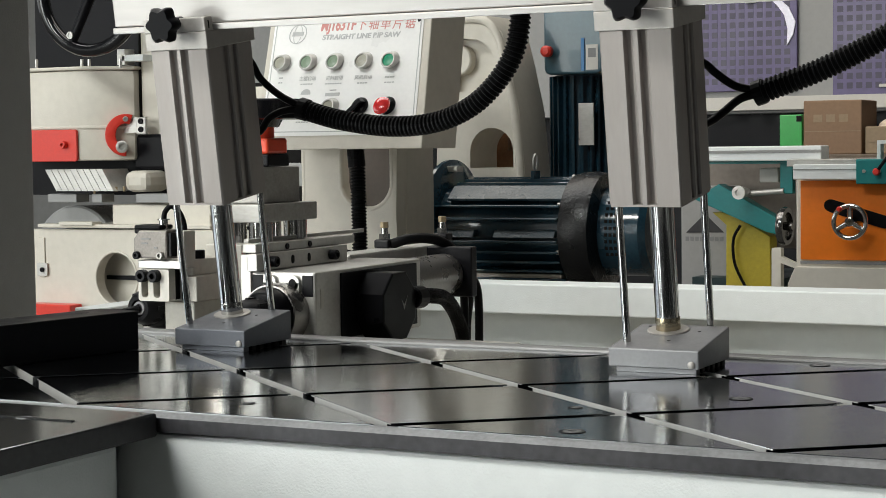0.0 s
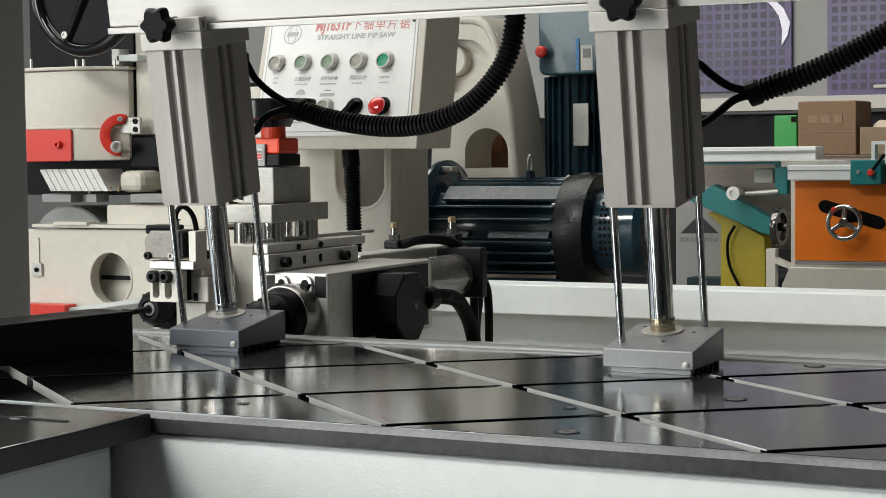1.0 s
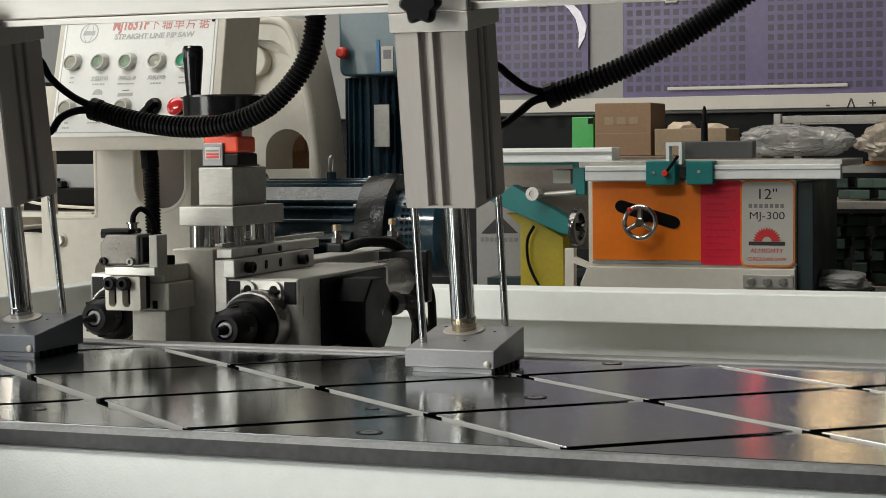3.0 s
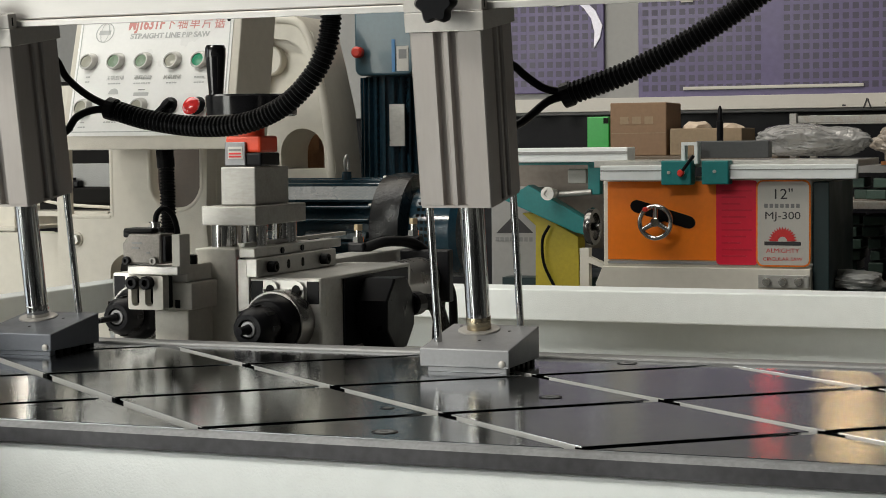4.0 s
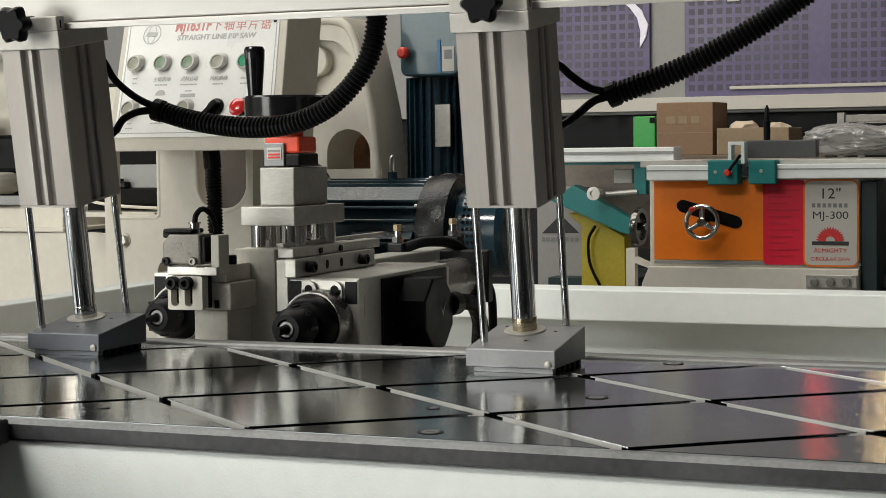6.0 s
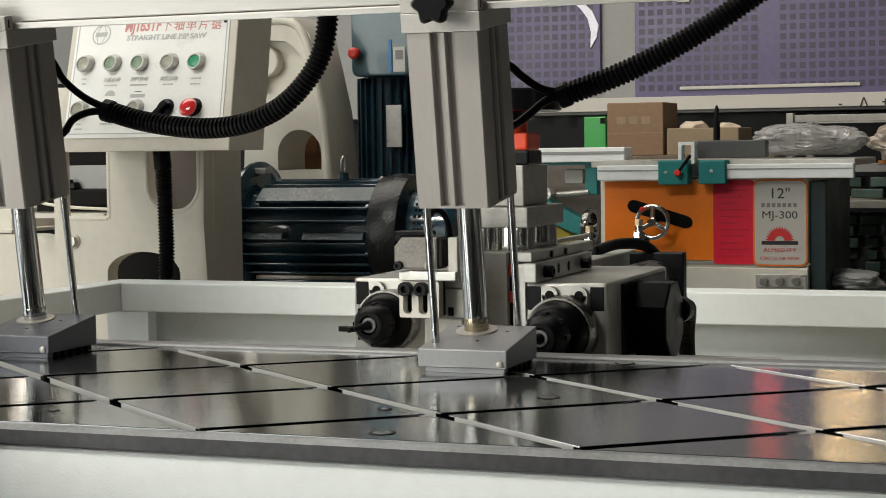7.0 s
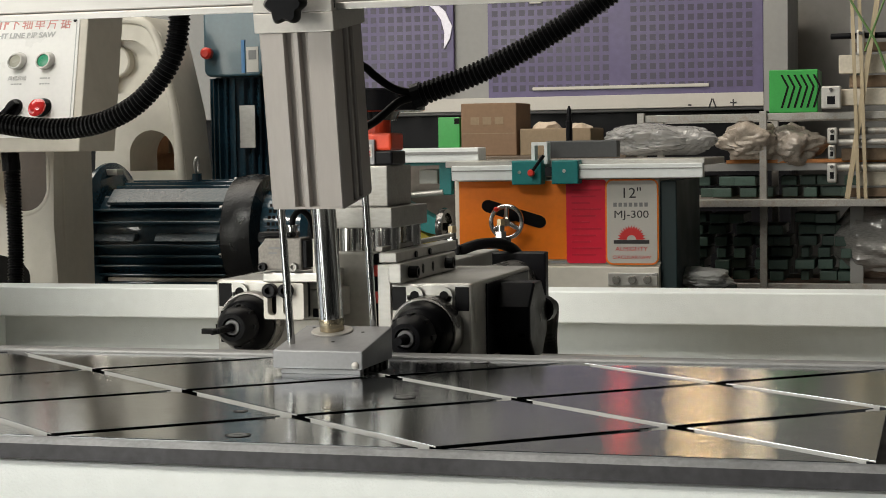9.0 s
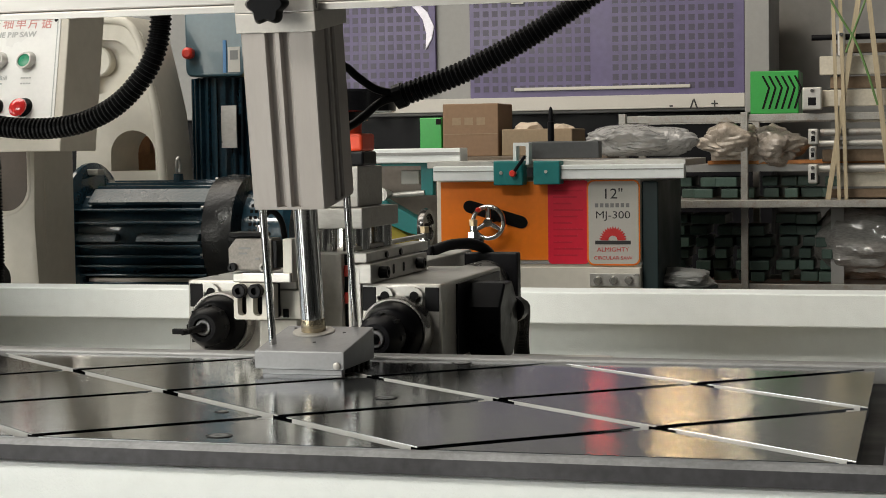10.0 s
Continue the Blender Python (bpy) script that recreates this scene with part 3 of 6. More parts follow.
clamp(-1.3687, -1.3566, 2.0246, material("dark_anodised_foot", (0.10, 0.106, 0.122), 0.4, 0.4, 0.1, 16, 0.06, 500), CHROME, "leaning aluminium clamp cylinder beside the black stop bar")


def hose_thing(label, corrugated, thin, origin):
    th = thing("air_hose", label, "hose", origin)
    part("corrugated_sleeve", sweep(mesh(), corrugated, 0.0134, 14, 8, 0.0011, 0.0062), RUBBER, th, smooth=False)
    for t in thin:
        part("air_line", sweep(mesh(), t, 0.0052, 10, 8), RUBBER, th, "thin black air line", smooth=True)
    a = Vector(corrugated[0])
    b = a + (Vector(corrugated[1]) - a).normalized() * 0.012
    part("end_collar", cyl(mesh(), a, b, 0.0158, 16), RUBBER, th)
    return th


hose_thing("black corrugated hose sagging between the clamps", [(-1.3006, 2.12, 1.0784), (-1.2383, 2.12, 1.0614), (-1.1579, 2.12, 1.0507), (-1.0881, 2.12, 1.0549), (-1.0326, 2.12, 1.0758), (-0.993, 2.12, 1.1094), (-0.9695, 2.12, 1.1459), (-0.9601, 2.12, 1.1877), (-0.9571, 2.12, 1.2429)],
           [[(-1.378, 2.045, 1.156), (-1.3607, 2.08, 1.1481), (-1.3527, 2.1, 1.1205), (-1.3239, 2.11, 1.0946), (-1.2885, 2.12, 1.0774)], [(-1.385, 2.05, 1.03), (-1.3544, 2.09, 1.0442), (-1.3387, 2.1, 1.0662), (-1.3149, 2.11, 1.0762), (-1.2839, 2.12, 1.0741)]], (-1.3006, 2.12, 1.0784))
hose_thing("black corrugated hose rising from a clamp", [(-0.6426, 2.12, 1.0818), (-0.6116, 2.12, 1.0917), (-0.5604, 2.12, 1.1093), (-0.503, 2.12, 1.1354), (-0.4466, 2.12, 1.1665), (-0.398, 2.12, 1.1973), (-0.3436, 2.12, 1.2313)],
           [[(-0.716, 2.045, 1.135), (-0.6965, 2.085, 1.1203), (-0.6865, 2.1, 1.1084), (-0.6639, 2.11, 1.0919), (-0.6337, 2.12, 1.0858)], [(-0.718, 2.05, 1.03), (-0.6929, 2.09, 1.047), (-0.6782, 2.1, 1.0588), (-0.6582, 2.11, 1.0762), (-0.6337, 2.12, 1.083)]], (-0.6426, 2.12, 1.0818))

# ---- the frame beam behind the table ----
fr = thing("support_frame", "white painted box-section frame behind the table", "machine frame", (-1.0, 3.3, 0))
FX = -1.9966
BT, BB = 0.7373, 0.6754
part("long_beam", blk(FX, 1.2, BB, BT, 3.3, 3.40, bevel=0.003), WHITE, fr)
part("side_beam", blk(FX - 0.06, FX - 0.001, BB, BT, 2.55, 3.40, bevel=0.003), WHITE, fr)
part("back_panel", blk(FX, 1.2, 0.1, BB - 0.0005, 3.380, 3.398), WHITE, fr, "white panel below the beam")
part("inner_tube", blk(FX + 0.001, -1.9301, 0.45, BB - 0.0005, 3.3, 3.334), WHITE, fr)
part("leg", blk(FX - 0.06, FX - 0.001, 0.0, BB - 0.0005, 3.341, 3.369), WHITE, fr)
part("front_leg", blk(FX - 0.058, FX - 0.003, 0.0, BB - 0.0005, 2.56, 2.62), WHITE, fr)
part("rail_bed", blk(-1.9, 0.6, 0.0, 0.58, 2.24, 3.1), CREAM, fr, "cream bed that carries the rails")
for yy in (2.33, 2.62):
    part("linear_rail", blk(-1.9, 0.5, 0.58, 0.63, yy - 0.012, yy + 0.012, bevel=0.002), STEEL, fr, "ground steel linear rail")

# ---- the travelling spindle carriage ----
carriage = thing("spindle_carriage", "travelling steel carriage with two black router spindles", "machine carriage", (-1.2, 2.45, 0.63))


def c_part(name, bm, mat, label="", parent=None, smooth=False):
    return part(name, bm, mat, parent or carriage, label, smooth)


for gx in (-1.45, -1.0):
    for yy in (2.33, 2.62):
        c_part("runner", blk(gx - 0.05, gx + 0.05, 0.631, 0.655, yy - 0.03, yy + 0.03, bevel=0.003), STEEL)
c_part("base_plate", blk(-1.56, -0.92, 0.655, 0.69, 2.26, 2.70, bevel=0.003), STEEL)


def spindle(cx, cz, tip, face, back_y, half, r, with_tool, drop=0.0):
    """A router spindle: square housing, stepped nose, collet nut and bore."""
    h = c_part("spindle_housing", blk(cx - half, cx + half, cz - half, cz + half, face, back_y, bevel=0.004), STEEL, "milled aluminium spindle housing")
    for sx in (-1, 1):
        c_part("pocket", blk(cx + sx * half * 0.94, cx + sx * half * 0.60, cz + half * 0.35, cz + half * 0.92, face - 0.0006, face + 0.004, bevel=0.001), BLACKSTEEL, "dark recess beside the nose", h)
    for sx in (-0.36, 0.36):
        lugs = mesh()
        prism(lugs, ring(cx + sx * half, cz + half * 0.72, half * 0.2, half * 0.2, 16), "y", face - 0.006, face + 0.001)
        box(lugs, cx + sx * half - half * 0.2, cx + sx * half + half * 0.2, cz + half * 0.3, cz + half * 0.72, face - 0.006, face + 0.001)
        c_part("lug", lugs, STEEL, "", h)
        c_part("screw_hole", lathe(mesh(), (cx + sx * half, face - 0.0055, cz + half * 0.72), (0, -1, 0), [(0, half * 0.11), (0.001, half * 0.11), (0.001, half * 0.05)], 14), RUBBER, "", h)
    L = face - tip
    cz -= drop
    c_part("flange_ring", lathe(mesh(), (cx, face, cz), (0, -1, 0), [(0, r * 1.38), (L * 0.30, r * 1.38), (L * 0.33, r * 1.35), (L * 0.33, r * 1.29), (L * 0.28, r * 1.2)], 40), NOSERING, "bright steel nose ring", h, True)
    c_part("nose", lathe(mesh(), (cx, face - L * 0.285, cz), (0, -1, 0), [(0, r * 1.26), (L * 0.08, r * 1.26), (L * 0.15, r * 1.14), (L * 0.22, r * 1.05), (L * 0.24, r * 0.95)], 40), PLASTIC, "black spindle nose", h, True)
    c_part("collet_nut", lathe(mesh(), (cx, face - L * 0.56, cz), (0, -1, 0), [(0, r * 0.78), (L * 0.06, r * 0.86), (L * 0.26, r * 0.86), (L * 0.40, r * 0.66), (L * 0.42, r * 0.6), (L * 0.42, r * 0.42), (L * 0.30, r * 0.38)], 30), BLACKSTEEL, "black collet nut", h, True)
    c_part("collet", lathe(mesh(), (cx, face - L * 0.88, cz), (0, -1, 0), [(0, r * 0.36), (L * 0.08, r * 0.34), (L * 0.09, r * 0.31), (L * 0.09, r * 0.22), (L * 0.02, r * 0.21)], 24), ALU_DARK, "steel collet", h, True)
    for k in range(8):
        a = k * math.tau / 8
        px, pz = cx + r * 0.835 * math.cos(a), cz + r * 0.835 * math.sin(a)
        c_part("nut_slot", blk(px - 0.003, px + 0.003, pz - 0.003, pz + 0.003, face - L * 0.82, face - L * 0.66), RUBBER, "", h)
    if with_tool:
        c_part("router_bit", cyl(mesh(), (cx, tip + L * 0.04, cz), (cx - 0.018, tip - 0.03, cz - 0.004), 0.006, 12, 0.004), BLACKSTEEL, "dark router bit", h)
        c_part("bit_wing", blk(cx - 0.036, cx - 0.008, cz - 0.007, cz + 0.001, tip - 0.026, tip - 0.018, bevel=0.0015), BLACKSTEEL, "", h)
    return h


right_spindle = spindle(-1.148, 0.773, 2.186, 2.31, 2.66, 0.0585, 0.0345, False, 0.0055)
c_part("tool_shank", cyl(mesh(), (-1.148, 2.192, 0.7675), (-1.152, 2.170, 0.7665), 0.0066, 14, 0.0058), BLACKSTEEL, "short dark tool shank", right_spindle, True)
c_part("vent_panel", blk(-1.0893, -1.0865, 0.722, 0.826, 2.385, 2.64, bevel=0.001), BLACKSTEEL, "black side panel", right_spindle)
c_part("label_strip", blk(-1.0893, -1.0886, 0.775, 0.805, 2.325, 2.334), LABEL, "pale strip label", right_spindle)
left_spindle = spindle(-1.468, 0.76, 2.365, 2.46, 2.68, 0.0625, 0.034, True)

for z_ in (0.838, 0.80):
    c_part("red_stop", blk(-1.2415, -1.2285, z_, z_ + 0.016, 2.345, 2.3518, bevel=0.001), RED, "small red stop block")

# octagonal black cover on the side of the right spindle's motor
oc = [(2.485 + 0.060 * math.cos(radians(22.5 + 45 * k)), 0.7665 + 0.059 * math.sin(radians(22.5 + 45 * k))) for k in range(8)]
motor = c_part("motor_cover", prism(mesh(), oc, "x", -1.0885, -1.036, bevel=0.003), PLASTIC, "black octagonal motor cover")
c_part("cover_mark", prism(mesh(), [(2.51, 0.782), (2.498, 0.768), (2.49, 0.777), (2.498, 0.760)], "x", -1.0358, -1.0354), GREYINK, "", motor)
c_part("rear_motor", cyl(mesh(), (-1.180, 2.661, 0.783), (-1.180, 2.93, 0.783), 0.040, 28, chamfer=0.004), NOSERING, "bare metal rear motor", smooth=True)
c_part("rear_flange", blk(-1.22, -1.125, 0.742, 0.836, 2.931, 2.955, bevel=0.003), BLACKSTEEL)
gland = c_part("cable_gland", cyl(mesh(), (-1.045, 2.54, 0.775), (-1.045, 2.575, 0.774), 0.019, 16, chamfer=0.003), PLASTIC, "black cable gland")
c_part("motor_cable", sweep(mesh(), [(-1.045, 2.56, 0.774), (-1.05, 2.62, 0.772), (-1.07, 2.72, 0.755), (-1.095, 2.82, 0.70), (-1.10, 2.86, 0.62)], 0.0125, 12, 8, 0.0009, 0.005), RUBBER, "thick grey-black motor cable")

# clamping bars on the spindle housing, running front to back
low = c_part("side_bar", blk(-1.2035, -1.185, 0.832, 0.859, 2.295, 2.575, bevel=0.0015), STEEL, "milled bar with black cap screws")
for yy in (2.335, 2.52):
    c_part("cap_screw", screw(mesh(), (-1.185, yy, 0.8455), (1, 0, 0), 0.0085, 0.013), BLACKSTEEL, "black cap screw", low)
for yy in (2.40, 2.45):
    c_part("slot", prism(mesh(), rounded(yy - 0.0045, yy + 0.0045, 0.8385, 0.8525, 0.0044, 5), "x", -1.1848, -1.1843), RUBBER, "", low)
c_part("upper_bar", blk(-1.222, -1.196, 0.8595, 0.8735, 2.31, 2.62, bevel=0.0015), STEEL, "thin milled upper bar")
for yy in (2.40, 2.47):
    c_part("grub_screw", cyl(mesh(), (-1.1962, yy, 0.866), (-1.1935, yy, 0.866), 0.0048, 10), BLACKSTEEL)
c_part("middle_bar", blk(-1.232, -1.2225, 0.874, 0.880, 2.33, 2.70, bevel=0.001), STEEL, "thin slide strip")

# main column and height adjustment
c_part("column", blk(-1.312, -1.243, 0.69, 0.871, 2.34, 2.60, bevel=0.002), CASTCREAM, "pale cast column block")
c_part("column_seam", blk(-1.2428, -1.2232, 0.69, 0.869, 2.352, 2.58), BLACKSTEEL, "dark joint beside the column")
c_part("front_plate", blk(-1.2228, -1.2042, 0.70, 0.8575, 2.306, 2.50, bevel=0.001), STEEL, "milled slide plate")
for cx, cy in ((-1.285, 2.385), (-1.235, 2.385), (-1.285, 2.49), (-1.235, 2.49)):
    c_part("guide_post", cyl(mesh(), (cx, cy, 0.871), (cx, cy, 0.905), 0.0195, 24), CHROME, "short bright guide post", smooth=True)
c_part("lead_screw", cyl(mesh(), (-1.26, 2.44, 0.871), (-1.26, 2.44, 0.905), 0.010, 18), BRASS, "threaded screw")
c_part("top_plate", blk(-1.308, -1.216, 0.905, 0.934, 2.355, 2.53, bevel=0.0015), SCRATCHED, "milled top plate")
c_part("screw_block", blk(-1.290, -1.231, 0.9345, 0.993, 2.385, 2.50, bevel=0.002), SCRATCHED, "scratched milled screw block")
c_part("dial_base", blk(-1.292, -1.228, 0.9935, 1.014, 2.40, 2.465, bevel=0.003), BLACKSTEEL, "dark counter base")
dial = c_part("position_counter", blk(-1.290, -1.230, 1.0142, 1.040, 2.402, 2.463, bevel=0.004), ORANGERED, "orange-red position counter with a white label")
c_part("counter_front", blk(-1.2885, -1.2535, 0.9945, 1.0305, 2.3965, 2.4015, bevel=0.0015), ALU_DARK, "grey counter window", dial)
c_part("counter_label", blk(-1.2825, -1.2575, 1.005, 1.0235, 2.3952, 2.3963), LABEL, "white label", dial)
for z_, m_ in ((1.0185, GREYINK), (1.0130, REDINK), (1.0085, REDINK)):
    c_part("label_line", blk(-1.2805, -1.2595, z_ - 0.0014, z_ + 0.0014, 2.3944, 2.3951), m_, "", dial)
c_part("counter_neck", cyl(mesh(), (-1.262, 2.436, 1.040), (-1.262, 2.436, 1.062), 0.02, 20), ORANGERED, "", dial)
wheel = c_part("hand_wheel", lathe(mesh(), (-1.262, 2.436, 1.058), (0, 0, 1), [(0, 0.028), (0.012, 0.034), (0.012, 0.066), (0.014, 0.070), (0.042, 0.071), (0.045, 0.068), (0.045, 0.058), (0.03, 0.05), (0.03, 0.02)], 64), GLOSSBLACK, "glossy black hand wheel", smooth=True)
hx, hy = -1.262 - 0.054, 2.436 - 0.012
c_part("crank_handle", lathe(mesh(), (hx, hy, 1.10), (0, 0, 1), [(0, 0.011), (0.01, 0.0115), (0.06, 0.0155), (0.075, 0.016), (0.080, 0.0135)], 30), GLOSSBLACK, "black revolving crank handle", wheel, True)

# sensor head beside the left spindle
bracket = c_part("sensor_bracket", framed(mesh(), rounded(-1.360, -1.302, 0.788, 0.8375, 0.003, 2), [rounded(-1.3545, -1.3415, 0.793, 0.8235, 0.006, 4), rounded(-1.3318, -1.3185, 0.793, 0.8235, 0.006, 4)], 2.225, 2.242), CASTCREAM, "milled bracket with two slots")
for sx in (-1.3485, -1.3255):
    c_part("cap_screw", screw(mesh(), (sx, 2.226, 0.8275), (0, -1, 0), 0.0098, 0.013), BLACKSTEEL, "black cap screw", bracket)
c_part("bracket_back", blk(-1.358, -1.304, 0.789, 0.8365, 2.2425, 2.258, bevel=0.002), BLACKSTEEL, "dark backing behind the slots", bracket)
c_part("bracket_shelf", blk(-1.361, -1.2775, 0.8385, 0.8515, 2.226, 2.262, bevel=0.0015), STEEL)
c_part("bracket_arm", blk(-1.2905, -1.2768, 0.8395, 0.8975, 2.232, 2.262, bevel=0.0012), CASTCREAM, "upright end plate")
case = [(-1.366, 0.862), (-1.358, 0.8545), (-1.3026, 0.8545), (-1.3026, 0.8985), (-1.355, 0.8985), (-1.366, 0.885)]
sensor = c_part("limit_switch", prism(mesh(), case, "y", 2.222, 2.262, bevel=0.003), SWITCHGREY, "worn die-cast limit switch")
cap = mesh()
box(cap, -1.3675, -1.3175, 0.8990, 0.9065, 2.226, 2.262, bevel=0.003)
box(cap, -1.3690, -1.3560, 0.8925, 0.9045, 2.228, 2.26, bevel=0.003)
c_part("roof", cap, RUBBER, "black rubber cap", sensor)
c_part("terminal_side", blk(-1.3022, -1.2965, 0.858, 0.895, 2.226, 2.258, bevel=0.001), BLACKSTEEL, "dark side gap", sensor)
for sx in (-1.3585, -1.3135):
    c_part("screw", screw(mesh(), (sx, 2.222, 0.8595), (0, -1, 0), 0.0062, 0.006), SCRATCHED if sx > -1.33 else BLACKSTEEL, "", sensor)
for k, (a_, b_) in enumerate(((-1.350, -1.333), (-1.350, -1.338), (-1.326, -1.320))):
    c_part("engraved_mark", blk(a_, b_, 0.884 - 0.007 * k, 0.8865 - 0.007 * k, 2.2214, 2.2222), GREYINK, "", sensor)
c_part("cable_fitting", cyl(mesh(), (-1.324, 2.245, 0.8985), (-1.324, 2.245, 0.9135), 0.007, 16), CHROME, "bright cable fitting", sensor, True)
c_part("fitting_flange", cyl(mesh(), (-1.324, 2.245, 0.9135), (-1.324, 2.245, 0.9155), 0.0095, 16), CHROME, "", sensor, True)
c_part("sensor_cable", sweep(mesh(), [(-1.324, 2.245, 0.912), (-1.323, 2.248, 0.926), (-1.3143, 2.252, 0.9345), (-1.305, 2.26, 0.926), (-1.3015, 2.268, 0.905), (-1.302, 2.275, 0.86)], 0.0042, 10, 8), RUBBER, "thin black cable", smooth=True)
c_part("stage_block", blk(-1.350, -1.2832, 0.826, 0.851, 2.263, 2.339, bevel=0.002), CASTCREAM, "pale stage block")
c_part("stage_slide", blk(-1.350, -1.274, 0.7855, 0.8255, 2.259, 2.339, bevel=0.002), CASTCREAM)
c_part("stage_notch", blk(-1.3010, -1.2930, 0.788, 0.800, 2.2578, 2.2588), BLACKSTEEL, "dark notch")
c_part("lower_block", blk(-1.339, -1.2826, 0.69, 0.7845, 2.264, 2.339, bevel=0.002), CASTCREAM, "pale spacer block")
c_part("cap_screw", screw(mesh(), (-1.2935, 2.295, 0.851), (0, 0, 1), 0.0095, 0.0135), BLACKSTEEL, "black cap screw")
# air fittings and the hose over the spindle motor
for fx, fy, fz, low_z in ((*(-1.2698, 2.86, 0.8493), 0.835), (*(-1.2201, 3, 0.8546), 0.84)):
    f = c_part("air_elbow", blk(fx - 0.016, fx + 0.016, low_z, fz + 0.003, fy - 0.014, fy + 0.014, bevel=0.004), BLACKSTEEL, "black air fitting")
    c_part("fitting_nut", hexagon(mesh(), (fx, fy, fz + 0.003), (fx, fy, fz + 0.013), 0.0105), CHROME, "", f)
    c_part("fitting_stem", cyl(mesh(), (fx, fy, fz + 0.013), (fx, fy, fz + 0.026), 0.0065, 12), CHROME, "bright metal stem", f, True)
    c_part("fitting_cap", hexagon(mesh(), (fx, fy, fz + 0.024), (fx, fy, fz + 0.035), 0.008), BRASS, "", f)
c_part("motor_top", blk(-1.2832, -1.2283, 0.80, 0.836, 2.66, 3.02, bevel=0.004), STEEL, "grey motor top")
c_part("air_hose", sweep(mesh(), [(-1.2611, 2.86, 0.8413), (-1.2258, 2.88, 0.8527), (-1.1931, 2.92, 0.8488), (-1.1804, 2.97, 0.8256), (-1.1727, 3, 0.7874), (-1.1793, 3.03, 0.7379), (-1.1905, 3.04, 0.6838), (-1.1937, 3.04, 0.5989)], 0.0095, 12, 8), RUBBER, "black air hose", smooth=True)
for k in range(2):
    c_part("rear_cable", sweep(mesh(), [(-1.15 - 0.03 * k, 2.95, 0.78), (-1.145 - 0.03 * k, 2.98, 0.77), (-1.14 - 0.03 * k, 2.99, 0.73), (-1.14 - 0.03 * k, 2.99, 0.60)], 0.008, 10, 6), RUBBER, "black cable", smooth=True)

# ---- straight line rip saw behind the frame ----
WOODB = material("brown_stock", (0.26, 0.13, 0.06), 0.6, 0, 0.2, 8)
saw = thing("rip_saw", "cream cast-iron straight line rip saw with a control panel", "woodworking machine", (-1.9, 3.82, 0))
# near-black colour that paints the shade inside openings and slots
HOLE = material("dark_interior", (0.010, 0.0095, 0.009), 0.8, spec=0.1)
PANELWHITE = material("bright_panel_print", (0.88, 0.87, 0.85), 0.35, 0.0, 0.03, 8, coat=0.2)
# panel inks lightened so that their colour carries the washed-out glare
PANELRED = material("glare_paled_red_print", (0.66, 0.29, 0.265), 0.5)
PANELGREY = material("glare_paled_grey_print", (0.5, 0.5, 0.49), 0.5)
GREENLENS = material("green_lens", (0.22, 0.30, 0.21), 0.25, 0.0, 0.05, 30)
CLEARLENS = material("pale_lens", (0.36, 0.35, 0.29), 0.25, 0.0, 0.05, 30)
GREENCAP = material("green_cap", (0.03, 0.30, 0.16), 0.3, 0.0, 0.05, 30)

# casting with openings
YC = 3.64
win = [(-2.3640, 3.64, 1.0315), (-2.2285, 3.64, 1.03), (-2.2336, 3.64, 0.8610), (-2.3640, 3.64, 0.8610)]
o0, o1 = (-2.1265, 3.64, 1.0446), (-1.9855, 3.64, 0.8765)
h0, h1 = (-2.236, 3.64, 0.7831), (-2.0393, 3.64, 0.6848)
left_x, right_x = -2.3809, -1.9666
ztop, zmid = 1.176, 0.8543
outline = [(left_x, 0.0), (right_x + 0.02, 0.0), (right_x, 0.7), (right_x - 0.008, zmid), (right_x, ztop), (left_x, ztop), (left_x, zmid - 0.01)]
part("casting_side", blk(right_x - 0.03, right_x - 0.004, 0.0, ztop - 0.002, YC + 0.046, YC + 0.19, bevel=0.004), CREAM, saw)
oval = rounded(o0[0], o1[0], o1[2], o0[2] + 0.10, (o1[0] - o0[0]) * 0.46, 6)
arch = [(h1[0], h1[2])] + [((h0[0] + h1[0]) / 2 + (h1[0] - h0[0]) / 2 * math.cos(radians(a)), h0[2] - 0.05 + 0.05 * math.sin(radians(a))) for a in range(0, 181, 15)] + [(h0[0], h1[2])]
wn = rounded(win[0][0] + 0.0, win[1][0], win[2][2], win[0][2] + 0.02, 0.014, 3)
part("frame_casting", framed(mesh(), outline, [oval, arch, wn], YC, YC + 0.045), CREAM, saw, "cream casting with rounded openings", True)
for name_, loop in (("window_lip", wn), ("oval_lip", oval)):
    part(name_, sweep(mesh(), [(p[0], YC + 0.006, p[1]) for p in (*loop, loop[0])], 0.0075, 10, 3), CREAM, saw, "rounded lip of the opening", True)
part("rear_casting", blk(left_x - 0.4, right_x - 0.16, 0.0, zmid - 0.05, YC + 0.30, YC + 0.36), CREAM, saw)
part("bolt_washer", cyl(mesh(), (-2.3295, YC, 0.8065), (-2.3295, YC - 0.003, 0.8065), 0.019, 20), CREAM, saw)
part("hex_bolt", hexagon(mesh(), (-2.3295, YC - 0.003, 0.8065), (-2.3295, YC - 0.016, 0.8065), 0.0145), STEEL, saw, "bright hexagon bolt")
part("feed_plate", blk(-2.60, -2.34, 0.9255, 0.9865, 3.90, 3.92, bevel=0.003), GREYPAINT, saw, "grey plate inside the casting")
part("feed_block", blk(-2.515, -2.470, 0.9255, 0.944, 3.875, 3.8995, bevel=0.004), BLACKSTEEL, saw, "black clamp block")
part("feed_knob", cyl(mesh(), (-2.49, 3.885, 0.944), (-2.49, 3.885, 0.951), 0.007, 12), BLACKSTEEL, saw)
